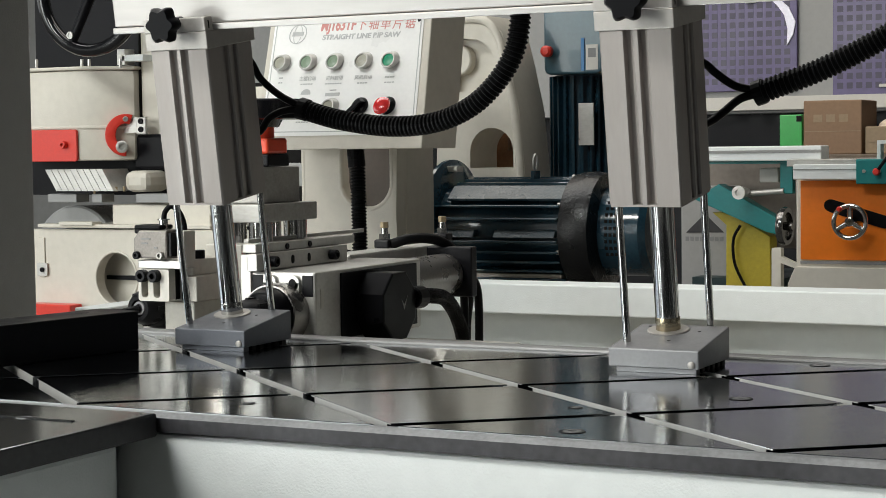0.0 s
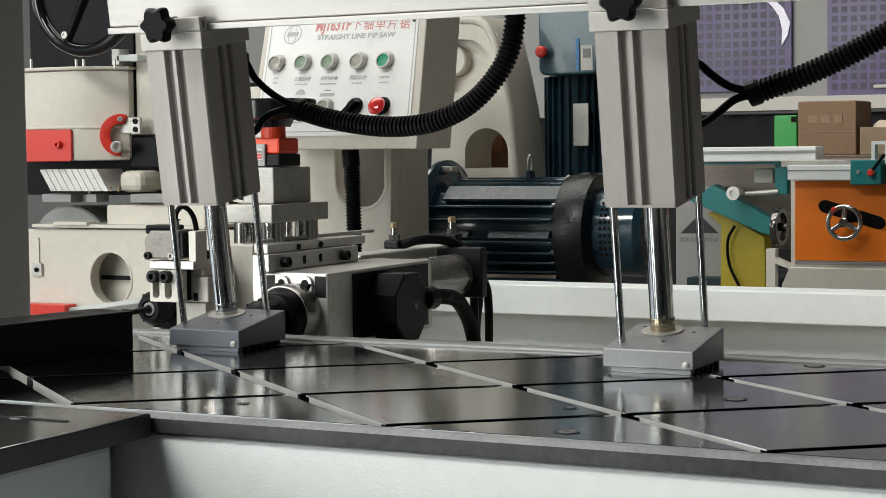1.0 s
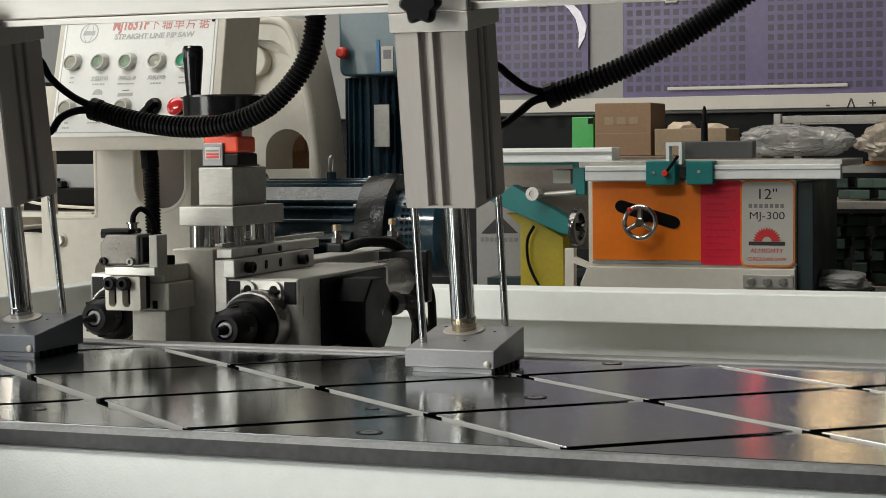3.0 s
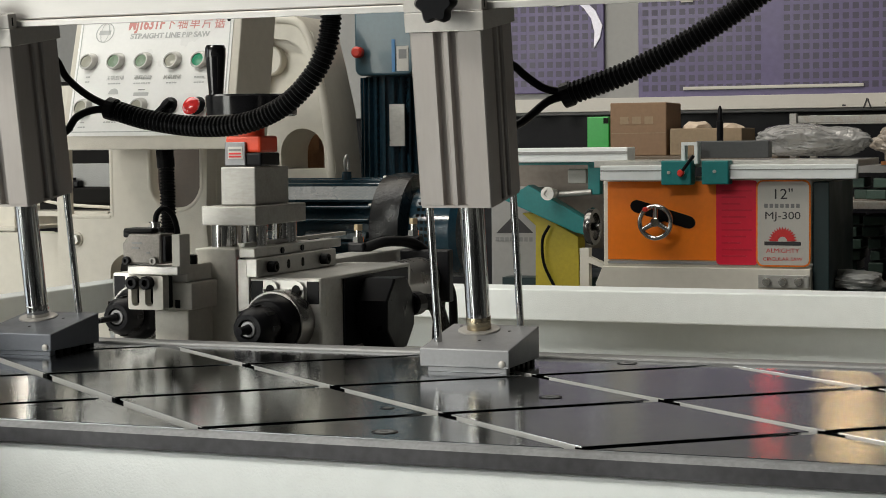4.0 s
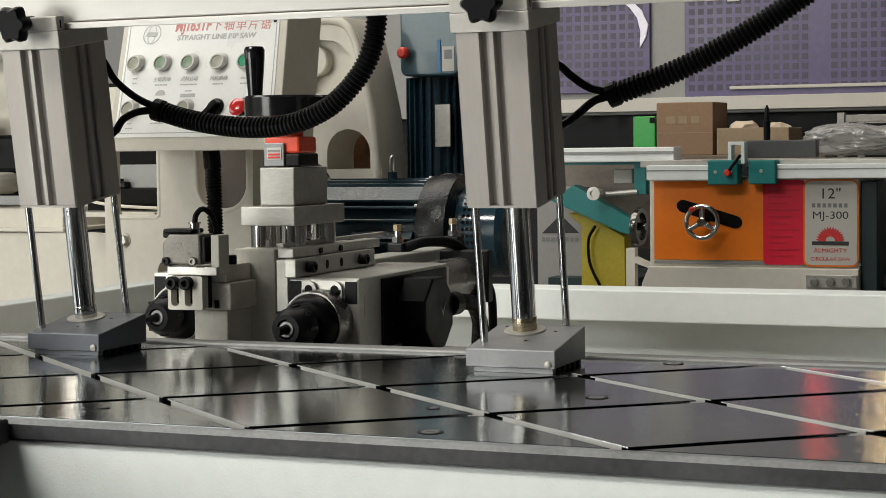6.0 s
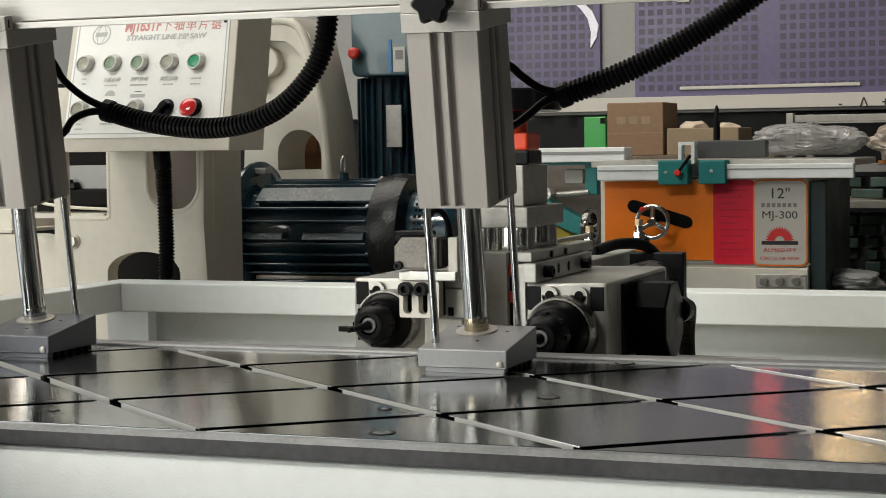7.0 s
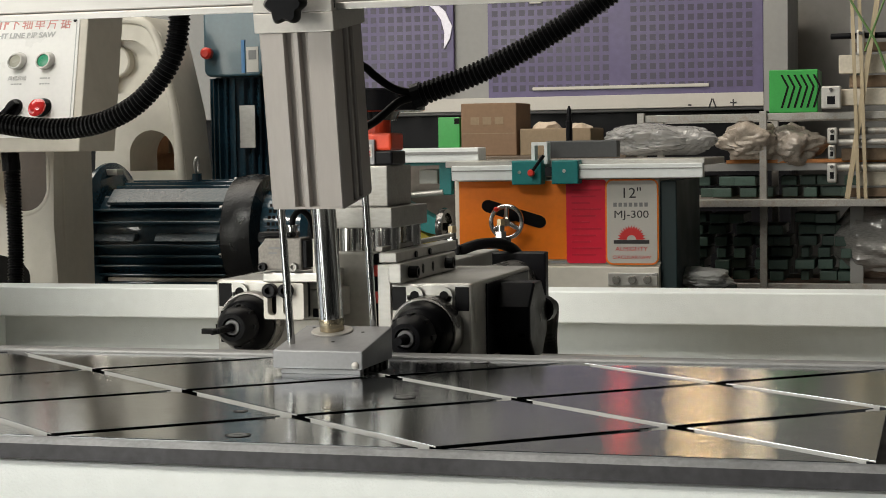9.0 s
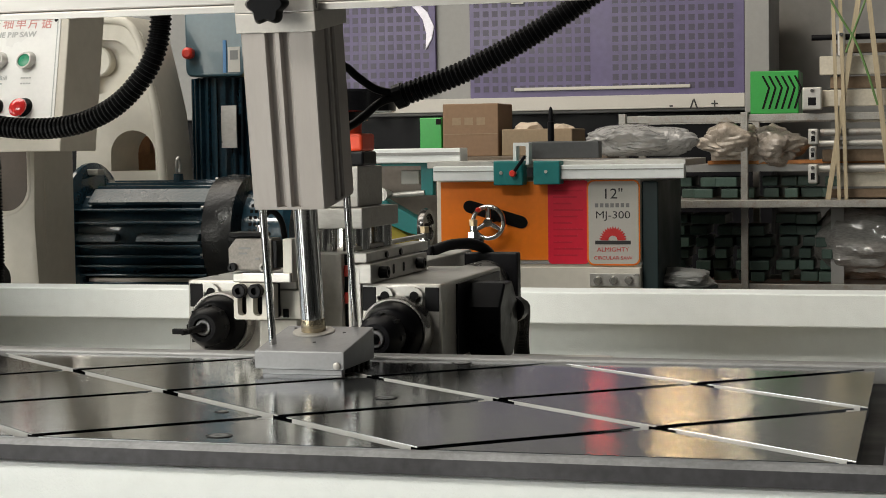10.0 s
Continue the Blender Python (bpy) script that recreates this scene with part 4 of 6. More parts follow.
part("feed_unit", blk(-2.62, -2.33, 0.885, 0.9250, 3.87, 3.95, bevel=0.004), HOLE, saw, "feed unit inside the casting, coloured as deep shade")
part("inner_shelf", blk(-2.62, -2.3397, 0.855, 0.8665, 3.80, 3.95), CREAM, saw)
part("inner_cable", sweep(mesh(), [(-2.60, 3.84, 0.905), (-2.52, 3.83, 0.889), (-2.44, 3.83, 0.881), (-2.36, 3.85, 0.876)], 0.004, 8, 6), CREAM, saw, "thin pale cable", True)

# control box
YP = 3.48
tl, tr, br, bl = (-2.2646, 3.56, 1.3367), (-1.8324, 3.56, 1.3303), (-1.7896, 3.42, 1.02), (-2.2279, 3.42, 1.0208)
box_out = [(bl[0], bl[2]), (br[0], br[2]), (tr[0], tr[2]), (tl[0], tl[2])]
panel = part("control_box", prism(mesh(), box_out, "y", YP, YP + 0.17, bevel=0.003), CREAM, saw, "white control box")


def on_panel(u, v):
    """A place on the panel's front, by shares from its top left corner."""
    a = [tl[k] + (tr[k] - tl[k]) * u for k in (0, 2)]
    b = [bl[k] + (br[k] - bl[k]) * u for k in (0, 2)]
    return a[0] + (b[0] - a[0]) * v, a[1] + (b[1] - a[1]) * v


face = [on_panel(0.035, 0.9), on_panel(0.955, 0.9), on_panel(0.955, 0.02), on_panel(0.035, 0.02)]
part("face_plate", prism(mesh(), face, "y", YP - 0.0022, YP - 0.0002), PANELWHITE, panel, "bright printed face plate")
for (a, b) in (((0.05, 0.87), (0.94, 0.87)), ((0.05, 0.05), (0.05, 0.87)), ((0.94, 0.05), (0.94, 0.87))):
    p, q = on_panel(*a), on_panel(*b)
    d = Vector((q[0] - p[0], q[1] - p[1])).normalized() * 0.0011
    n = Vector((-d.y, d.x))
    part("border_line", prism(mesh(), [(p[0] + n.x, p[1] + n.y), (p[0] - n.x, p[1] - n.y), (q[0] - n.x, q[1] - n.y), (q[0] + n.x, q[1] + n.y)], "y", YP - 0.0030, YP - 0.0024), PANELGREY, panel)


def push_button(u, v, lens, r=0.0185):
    x, z = on_panel(u, v)
    c = part("push_button", lathe(mesh(), (x, YP - 0.0022, z), (0, -1, 0), [(0, r * 1.08), (0.004, r * 1.08), (0.006, r), (0.017, r), (0.020, r * 0.92), (0.020, r * 0.78), (0.016, r * 0.76)], 26), STEEL, panel, "push button with a metal bezel", True)
    part("lens", lathe(mesh(), (x, YP - 0.0175, z), (0, -1, 0), [(0, r * 0.76), (0.002, r * 0.74), (0.0035, r * 0.5)], 22), lens, c, "", True)


U = (0.12, 0.285, 0.45, 0.625, 0.785)
for u, lens in zip(U, (CLEARLENS, GREENLENS, GREENLENS, CLEARLENS, GREENCAP)):
    push_button(u, 0.355, lens)
for u in U[:3]:
    push_button(u, 0.69, CLEARLENS)
x, z = on_panel(0.625, 0.69)
sel = part("selector_switch", lathe(mesh(), (x, YP - 0.0022, z), (0, -1, 0), [(0, 0.02), (0.006, 0.02), (0.012, 0.017), (0.014, 0.012)], 24), PLASTIC, panel, "black selector switch", True)
part("lever", prism(mesh(), [(x - 0.017, z - 0.010), (x - 0.008, z - 0.017), (x + 0.017, z + 0.010), (x + 0.008, z + 0.017)], "y", YP - 0.034, YP - 0.013, bevel=0.002), PLASTIC, sel)
x, z = on_panel(0.785, 0.69)
stop = part("stop_collar", lathe(mesh(), (x, YP - 0.0022, z), (0, -1, 0), [(0, 0.0205), (0.006, 0.0205), (0.010, 0.018), (0.022, 0.014)], 26), PLASTIC, panel, "black stop-button collar", True)
part("stop_button", lathe(mesh(), (x, YP - 0.022, z), (0, -1, 0), [(0, 0.013), (0.004, 0.0195), (0.010, 0.0195), (0.014, 0.014), (0.016, 0.007)], 30), STOPRED, stop, "red mushroom stop button", True)
for u, v, txt in ((0.285, 0.48, "\u4e3b\u952f\u542f\u52a8"), (0.45, 0.48, "\u8fdb\u6599\u542f\u52a8"), (0.625, 0.48, "\u98ce\u673a\u542f\u52a8")):
    x, z = on_panel(u, v)
    words(txt, 0.0115, (x, YP - 0.0028, z), PANELGREY, panel)
for u, v, wide_, m in ((0.785, 0.48, 0.026, PANELGREY), (0.12, 0.47, 0.012, PANELGREY), (0.12, 0.505, 0.012, PANELGREY), (0.285, 0.52, 0.034, PANELGREY), (0.45, 0.52, 0.044, PANELGREY), (0.625, 0.52, 0.028, PANELGREY), (0.785, 0.52, 0.026, PANELGREY),
                       (0.12, 0.80, 0.012, PANELGREY), (0.12, 0.835, 0.02, PANELGREY), (0.285, 0.80, 0.034, PANELGREY), (0.45, 0.80, 0.03, PANELGREY)):
    x, z = on_panel(u, v)
    n = max(2, int(wide_ / 0.006))
    for k in range(n):
        part("print_bar", blk(x - wide_ / 2 + wide_ * k / n, x - wide_ / 2 + wide_ * (k + 0.72) / n, z - 0.0016, z + 0.0016, YP - 0.0032, YP - 0.0024), m, panel)
x, z = on_panel(0.45, 0.60)
part("print_bar", blk(x - 0.019, x + 0.019, z - 0.004, z + 0.004, YP - 0.0032, YP - 0.0024), PANELGREY, panel)
part("print_bar", blk(x - 0.009, x + 0.008, z + 0.009, z + 0.011, YP - 0.0032, YP - 0.0024), GREYINK, panel)
x, z = on_panel(0.285, 0.585)
part("print_arc", framed(mesh(), ring(x, z - 0.004, 0.013, 0.013, 18, 0, 190), [], YP - 0.0032, YP - 0.0024), PANELGREY, panel)
x, z = on_panel(0.19, 0.14)
part("emblem_ring", framed(mesh(), ring(x, z, 0.0235, 0.0235, 32), [ring(x, z, 0.0215, 0.0215, 32)], YP - 0.0032, YP - 0.0024), PANELGREY, panel)
for wide_ in (0.011,):
    part("emblem_ring", framed(mesh(), ring(x, z, wide_, 0.0225, 28), [ring(x, z, wide_ - 0.0014, 0.0211, 28)], YP - 0.0036, YP - 0.0033), PANELGREY, panel)
part("emblem_bar", blk(x - 0.015, x + 0.015, z - 0.005, z + 0.005, YP - 0.0032, YP - 0.0024), PANELGREY, panel)
x, z = on_panel(0.44, 0.085)
words("MJ163TF", 0.036, (x, YP - 0.0028, z), PANELRED, panel, bold=0.0011, wide=0.72)
for k, ch in enumerate("\u4e0b\u8f74\u5355\u7247\u952f"):
    x, z = on_panel(0.585 + 0.073 * k, 0.085)
    words(ch, 0.031, (x, YP - 0.0028, z), PANELRED, panel, wide=0.92)
x, z = on_panel(0.585, 0.17)
words("STRAIGHT LINE RIP SAW", 0.0165, (x, YP - 0.0028, z), PANELGREY, panel, bold=0.0006, wide=1.12)
for u, v in ((0.06, 0.85), (0.93, 0.06)):
    x, z = on_panel(u, v)
    part("panel_screw", lathe(mesh(), (x, YP - 0.0022, z), (0, -1, 0), [(0, 0.005), (0.002, 0.004), (0.0025, 0.002)], 12), BLACKSTEEL, panel)
tilt_back = Matrix.Identity(4)
tilt_back[1][2] = 0.47
for ob in (panel, *panel.children_recursive):
    ob.data.transform(Matrix.Translation((0, -0.47 * 1.15, 0)) @ tilt_back)
# dark sheets set behind the openings; the shade in there is their colour
part("rear_cover", blk(-2.7032, -2.3822, 0.8544, 1.2039, 4.05, 4.08), HOLE, saw, "near-black sheet painting the shade behind the openings")
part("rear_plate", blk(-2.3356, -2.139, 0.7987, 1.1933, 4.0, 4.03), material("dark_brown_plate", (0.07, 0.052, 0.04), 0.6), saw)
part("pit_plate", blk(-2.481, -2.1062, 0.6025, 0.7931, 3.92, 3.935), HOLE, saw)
part("conduit", sweep(mesh(), [(-2.0264, 3.54, 1.0281), (-2.0203, 3.54, 0.9789), (-2.0185, 3.54, 0.8753), (-2.0175, 3.54, 0.7975), (-2.0216, 3.54, 0.6934)], 0.0170, 16, 8, 0.0016, 0.0076), RUBBER, saw, "black corrugated conduit")
part("conduit_gland", cyl(mesh(), (-2.0262, 3.54, 1.0371), (-2.0218, 3.54, 0.9789), 0.0205, 18), PLASTIC, saw)

# horizontal motor with cooling ribs, its axis along the machine
mz, my, mr = 0.8080, 4.09, 0.118
mx0, mx1 = -2.0581, -1.6921
mot = part("main_motor", cyl(mesh(), (mx0, my, mz), (mx1, my, mz), mr, 40), MOTORBLUE, saw, "dark blue ribbed electric motor", True)
for zz in (0.8733, 0.8423, 0.786, 0.7595, 0.735, 0.712, 0.690, 0.668):
    tip = my - math.sqrt(0.148 ** 2 - (zz - mz) ** 2)
    part("cooling_rib", blk(mx0 + 0.02, mx1 - 0.004, zz - 0.0032, zz + 0.0032, tip, my - 0.06, bevel=0.0022, seg=3), MOTORBLUE, mot, "", True)
for xx, sh in ((mx0 + 0.02, 0.115), (mx0 + 0.19, 0.165)):
    part("terminal_pad", prism(mesh(), [(3.943, 0.797), (3.955, 0.8145), (4.0, 0.8145), (4.0, 0.797)], "x", xx, xx + sh, bevel=0.002), FACETBLUE, mot, "rough glossy cast pad")
part("upper_facet", prism(mesh(), [(3.985, 0.886), (3.983, 0.892), (4.026, 0.9235), (4.07, 0.9235), (4.07, 0.886)], "x", mx0 + 0.045, mx1 + 0.002, bevel=0.002), FACETBLUE, mot, "rough sloping cast shoulder")
for k, (y0_, z1_) in enumerate(((4.03, 0.932), (4.065, 0.940), (4.10, 0.944), (4.135, 0.940))):
    part("top_rib", blk(mx0 + 0.05 + 0.006 * k, mx1 - 0.004, 0.900, z1_, y0_, y0_ + 0.011, bevel=0.003), MOTORBLUE, mot, "", True)
part("end_bell", lathe(mesh(), (mx0 + 0.022, my, mz), (-1, 0, 0), [(0, mr + 0.03), (0.012, mr + 0.064), (0.022, mr + 0.064), (0.032, mr + 0.03), (0.06, 0.05)], 48), MOTORBLUE, mot, "round end flange", True)
part("flange_lug", blk(mx0 + 0.014, mx0 + 0.045, mz + 0.150, mz + 0.166, my - 0.045, my - 0.01, bevel=0.002), STEEL, mot)
sx = mx1
part("end_shield", lathe(mesh(), (sx - 0.004, my, mz), (1, 0, 0), [(0, mr - 0.004), (0.001, mr + 0.024), (0.030, mr + 0.030), (0.055, mr + 0.031), (0.078, mr + 0.026), (0.085, mr - 0.03)], 64), MOTORBLACK, mot, "glossy black end shield", True)
for a in (100, 150, 200, 250):
    yy, zz = my + 0.138 * math.cos(radians(a)), mz + 0.138 * math.sin(radians(a))
    part("shield_bolt", cyl(mesh(), (sx - 0.010, yy, zz), (sx - 0.0035, yy, zz), 0.006, 10), STEEL, mot, "", True)
fan = part("fan_cover", lathe(mesh(), (sx + 0.075, my + 0.02, mz), (1, 0, 0), [(0, mr - 0.006), (0.11, mr - 0.006), (0.125, mr - 0.02), (0.128, 0.03)], 40), MOTORBLUE, mot, "dark blue fan cover with vent slots", True)
vents = mesh()
for r_ in range(9):
    for c_ in range(4):
        a = radians(140 + 8.5 * r_)
        yy, zz = my + 0.02 + (mr - 0.0055) * math.cos(a), mz + (mr - 0.0055) * math.sin(a)
        xx = sx + 0.10 + c_ * 0.012
        box(vents, xx, xx + 0.007, zz - 0.004, zz + 0.004, yy - 0.0015, yy + 0.002)
tagged(part("vent_slots", vents, HOLE, fan), kind="stuff")
ex, ez = -1.8096, 0.934
part("eyebolt_base", cyl(mesh(), (ex, my - 0.01, ez - 0.002), (ex, my - 0.01, ez + 0.026), 0.014, 14, 0.012), MOTORBLUE, mot)
part("eyebolt", sweep(mesh(), [(ex, my - 0.01 + 0.012 * math.sin(k * math.pi / 4), ez + 0.046 - 0.020 * math.cos(k * math.pi / 4)) for k in range(9)], 0.0038, 8, 4), STEEL, mot, "steel lifting eye", True)
part("motor_foot", blk(mx0 + 0.03, mx1 - 0.02, 0.0, mz - mr + 0.012, my - 0.08, my + 0.08), CREAM, saw)

# rear arch casting and vertical motor
YA = 4.37
ar = [(-2.2159, 4.37, 1.3858), (-2.0831, 4.37, 1.3813), (-2.0344, 4.37, 1.3342), (-2.0119, 4.37, 1.2426), (-1.9853, 4.37, 1.1205), (-1.9698, 4.37, 0.9499)]
outl = [(p[0], p[2]) for p in ar] + [(-1.9698 + 0.01, 0.3), (-2.2728, 0.3), (-2.2284, 1.202)]
w0, w1 = (-2.1351, 4.37, 1.0744), (-2.0042, 4.37, 0.964)
cxw, rw = (w0[0] + w1[0]) / 2, (w1[0] - w0[0]) / 2
hole = [(w1[0], w1[2])] + [(cxw + rw * math.cos(radians(a)), w0[2] - rw + rw * math.sin(radians(a))) for a in range(0, 181, 15)] + [(w0[0], w1[2])]
u0, u1 = (-2.2013, 4.37, 1.3027), (-2.1199, 4.37, 1.1996)
hole2 = [(p[0], p[2]) for p in ((-2.2016, 4.37, 1.1739), (-2.077, 4.37, 1.1742), (-2.055, 4.37, 1.1874), (-2.0476, 4.37, 1.2131), (-2.0501, 4.37, 1.2466), (-2.0641, 4.37, 1.2804), (-2.0835, 4.37, 1.3038), (-2.11, 4.37, 1.3168), (-2.1973, 4.37, 1.324))]
part("arch_casting", framed(mesh(), outl, [hole, hole2], YA, YA + 0.172), CREAM, saw, "cream arched casting", True)
part("recess_panel", blk(-2.2375, -2.067, 1.1631, 1.3378, 4.43, 4.44), CREAM, saw)
bc = (-2.1836, 4.4, 1.2637)
part("bearing_cap", lathe(mesh(), (bc[0], 4.429, bc[2]), (0, -1, 0), [(0, 0.042), (0.03, 0.042), (0.034, 0.038), (0.034, 0.01)], 28), CREAM, saw, "", True)
part("casting_rim", sweep(mesh(), [(p[0] - 0.012, YA - 0.002, p[2] - 0.012) for p in ar], 0.012, 10, 6), CREAM, saw, "", True)
# near-black sheet painting the shade behind the arch
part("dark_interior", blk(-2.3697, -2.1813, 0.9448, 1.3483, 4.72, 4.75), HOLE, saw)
part("stock_board", blk(-2.2543, -2.1049, 0.9466, 1.0887, 4.60, 4.62), WOODB, saw, "brown board behind the arch")
vx, vy = -1.9271, 4.67
vz0, vz1, vz2 = 0.9317, 1.2215, 1.4082
vm = part("vertical_motor", cyl(mesh(), (vx, vy, 0.3), (vx, vy, vz1), 0.075, 30), MOTORBLUE, saw, "dark blue vertical motor with ribs", True)
for k in range(12):
    a = radians(182 + 16 * k)
    bm = blk(0.0, 0.016, vz0 - 0.1, vz1 - 0.003, -0.003, 0.003)
    bm.transform(Matrix.Translation((vx + 0.074 * math.cos(a), vy + 0.074 * math.sin(a), 0)) @ Matrix.Rotation(a, 4, "Z"))
    part("cooling_rib", bm, MOTORBLUE, vm)
BLUECAP = material("blue_grey_paint", (0.045, 0.10, 0.13), 0.4, 0.0, 0.12, 6, 0.1, 200, coat=0.2)
part("motor_cap", prism(mesh(), rounded(-1.9896, -1.8135, vz1, vz2 + 0.05, 0.02, 4), "y", 4.55, 4.78, bevel=0.006), BLUECAP, saw, "blue-grey motor housing")
part("sticker", blk(-1.8611, -1.8258, 1.2321, 1.3015, 4.5475, 4.549), LABEL, saw, "pale sticker")
part("sticker_mark", blk(-1.8542, -1.8313, 1.2664, 1.2919, 4.5465, 4.5473), GREYINK, saw)
part("sticker_blue", blk(-1.8754, -1.8657, 1.23, 1.3205, 4.5465, 4.549), material("blue_tape", (0.02, 0.16, 0.38), 0.5), saw)
part("stock_box", blk(-2.2267, -2.1726, 0.9476, 1.0286, 4.575, 4.598), WOODB, saw, "brown stock behind the arch")
part("stock_box", blk(-2.1629, -2.1149, 1.0111, 1.047, 4.575, 4.598), WOODB, saw)
part("red_knob", lathe(mesh(), (-1.9693, 4.547, 1.2859), (0, -1, 0), [(0, 0.008), (0.012, 0.016), (0.03, 0.016), (0.036, 0.01)], 20), RED, saw, "red knob", True)
part("data_plate", blk(-1.8974, -1.8525, 1.0233, 1.1409, 4.578, 4.583), STEEL, vm, "scratched metal data plate")

# ---- cream machine at the left ----
YL = 4.12
lm = thing("moulder_machine", "cream woodworking machine with red guards and a black hand wheel", "woodworking machine", (-2.9, YL, 0))
def case_ring(grow):
    """The gear case's outline from above, with a slanting right-hand facet."""
    return [(-3.58, 4.12 - grow), (-3.262 + grow * 0.5, 4.12 - grow), (-3.155 + grow, 4.21 - grow * 0.5), (-3.155 + grow, 4.36), (-3.58, 4.36)]


part("gear_case", prism(mesh(), case_ring(0.0), "z", 0.996, 1.2615, bevel=0.010), CREAM, lm, "cream gear case", True)
part("case_lid", prism(mesh(), case_ring(0.005), "z", 1.2620, 1.2722, bevel=0.003), CREAM, lm, "", True)
for px_ in ((-3.4818, 4.17, 1.2793), (-3.312, 4.17, 1.2739), (-3.2849, 4.17, 1.273), (-3.1716, 4.17, 1.2695)):
    part("lid_stud", cyl(mesh(), (px_[0], 4.17, px_[2] - 0.003), (px_[0], 4.17, px_[2] + 0.022), 0.0045, 10), STEEL, lm, "thin stud")
part("case_ridge", prism(mesh(), case_ring(0.005), "z", 1.0896, 1.0994, bevel=0.003), CREAM, lm, "", True)
rp = part("red_guard", prism(mesh(), rounded(-3.5142, -3.2899, 0.9949, 1.0883, 0.008, 3), "y", 4.108, 4.118, bevel=0.002), RED, lm, "red guard plate")
p = (-3.3317, 4.1, 1.0441)
part("guard_screw", screw(mesh(), (p[0], 4.108, p[2]), (0, -1, 0), 0.011, 0.016), RED, rp)
FACET = Matrix.Translation((-3.262, 4.12, 0)) @ Matrix.Rotation(math.atan2(0.09, 0.107), 4, "Z")


def on_facet(bm):
    bm.transform(FACET)
    return bm


sc = (0.113, 1.070)
sec = [(sc[0] + 0.060 * math.cos(radians(a)), sc[1] + 0.062 * math.sin(radians(a))) for a in range(70, 271, 10)] + [(sc[0] + 0.030 * math.cos(radians(a)), sc[1] + 0.034 * math.sin(radians(a))) for a in range(270, 69, -10)]
red_sector = part("red_sector", on_facet(prism(mesh(), sec, "y", -0.026, -0.003, bevel=0.003)), RED, lm, "red quadrant handle", True)
part("sector_bolt", on_facet(screw(mesh(), (0.112, -0.026, 1.117), (0, -1, 0), 0.008, 0.006)), STEEL, red_sector)
part("sector_knob", on_facet(lathe(mesh(), (0.100, -0.026, 1.036), (0, -1, 0), [(0, 0.018), (0.024, 0.018), (0.028, 0.014), (0.028, 0.009), (0.022, 0.008)], 22)), STEEL, red_sector, "steel knob", True)
fan_ = [(-3.133, 1.0765)] + [(-3.133 + 0.056 * math.cos(radians(a)), 1.0765 + 0.045 * math.sin(radians(a))) for a in range(90, 181, 10)]
part("hinge_fan", prism(mesh(), fan_, "y", 4.19, 4.197), STEEL, lm, "pale quarter-round hinge plate")
part("hinge_plate", blk(-3.1335, -3.0995, 1.0716, 1.1217, 4.188, 4.20, bevel=0.003), STEEL, lm, "steel hinge plate")
for z_ in (1.110, 1.086):
    part("hinge_screw", screw(mesh(), (-3.1155, 4.188, z_), (0, -1, 0), 0.0085, 0.005), BLACKSTEEL, lm)
part("column", blk(-3.150, -3.035, 1.059, 1.3802, 4.24, 4.42, bevel=0.004), CREAM, lm, "cream column")
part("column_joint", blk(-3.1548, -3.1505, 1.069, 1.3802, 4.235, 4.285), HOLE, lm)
part("catch_bar", blk(-3.1819, -3.1048, 1.2856, 1.3048, 4.19, 4.238, bevel=0.002), WHITE, lm, "white catch bar")
part("catch_plate", blk(-3.1979, -3.1704, 1.2762, 1.3219, 4.19, 4.238, bevel=0.001), STEEL, lm)
part("dark_housing", blk(-3.6751, -3.2418, 1.2851, 1.6098, 4.4, 4.62), BLACKSTEEL, lm, "black housing behind the hand wheel")
part("dark_shaft", blk(-3.1698, -2.9803, 0.9675, 1.0718, 4.22, 4.42, bevel=0.01), BLACKSTEEL, lm, "black shaft housing")
# black block whose colour paints the shadow between gear case and lower body
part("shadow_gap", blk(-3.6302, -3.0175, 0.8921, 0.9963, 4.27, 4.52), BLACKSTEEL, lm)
part("grey_cover", blk(-3.1479, -3.0648, 0.9037, 0.966, 4.14, 4.26, bevel=0.02), CREAM, lm, "rounded cream cover")
wc = (-3.1567, 3.97, 1.48)
whl = part("hand_wheel", sweep(mesh(), [(wc[0] + 0.17 * math.cos(k * math.tau / 24), 4.02, wc[2] + 0.17 * math.sin(k * math.tau / 24)) for k in range(25)], 0.019, 14, 4), GLOSSBLACK, lm, "black hand wheel", True)
for a in (245, 5, 125):
    part("spoke", cyl(mesh(), (wc[0], 4.03, wc[2]), (wc[0] + 0.165 * math.cos(radians(a)), 4.02, wc[2] + 0.165 * math.sin(radians(a))), 0.016, 12, 0.013), PLASTIC, whl, "", True)
p = (-3.2206, 4, 1.3546)
part("rim_bolt", lathe(mesh(), (p[0], 4.006, p[2]), (0, -1, 0), [(0, 0.0105), (0.004, 0.0105), (0.004, 0.006), (0.001, 0.006)], 18), STEEL, whl, "bright rim bolt", True)
part("hub", cyl(mesh(), (wc[0], 4, wc[2]), (wc[0], 4.42, wc[2]), 0.024, 16), PLASTIC, whl)
# pressure shoe fins
for k in range(9):
    x = -3.4017 + 0.0235 * k
    bm = prism(mesh(), [(x, 0.9716), (x + 0.021, 0.9716), (x + 0.021 + 0.04, 0.9082), (x + 0.04, 0.9082)], "y", 4.1, 4.22)
    part("pressure_fin", bm, STEEL, lm, "worn grey pressure fin" if k == 0 else "")
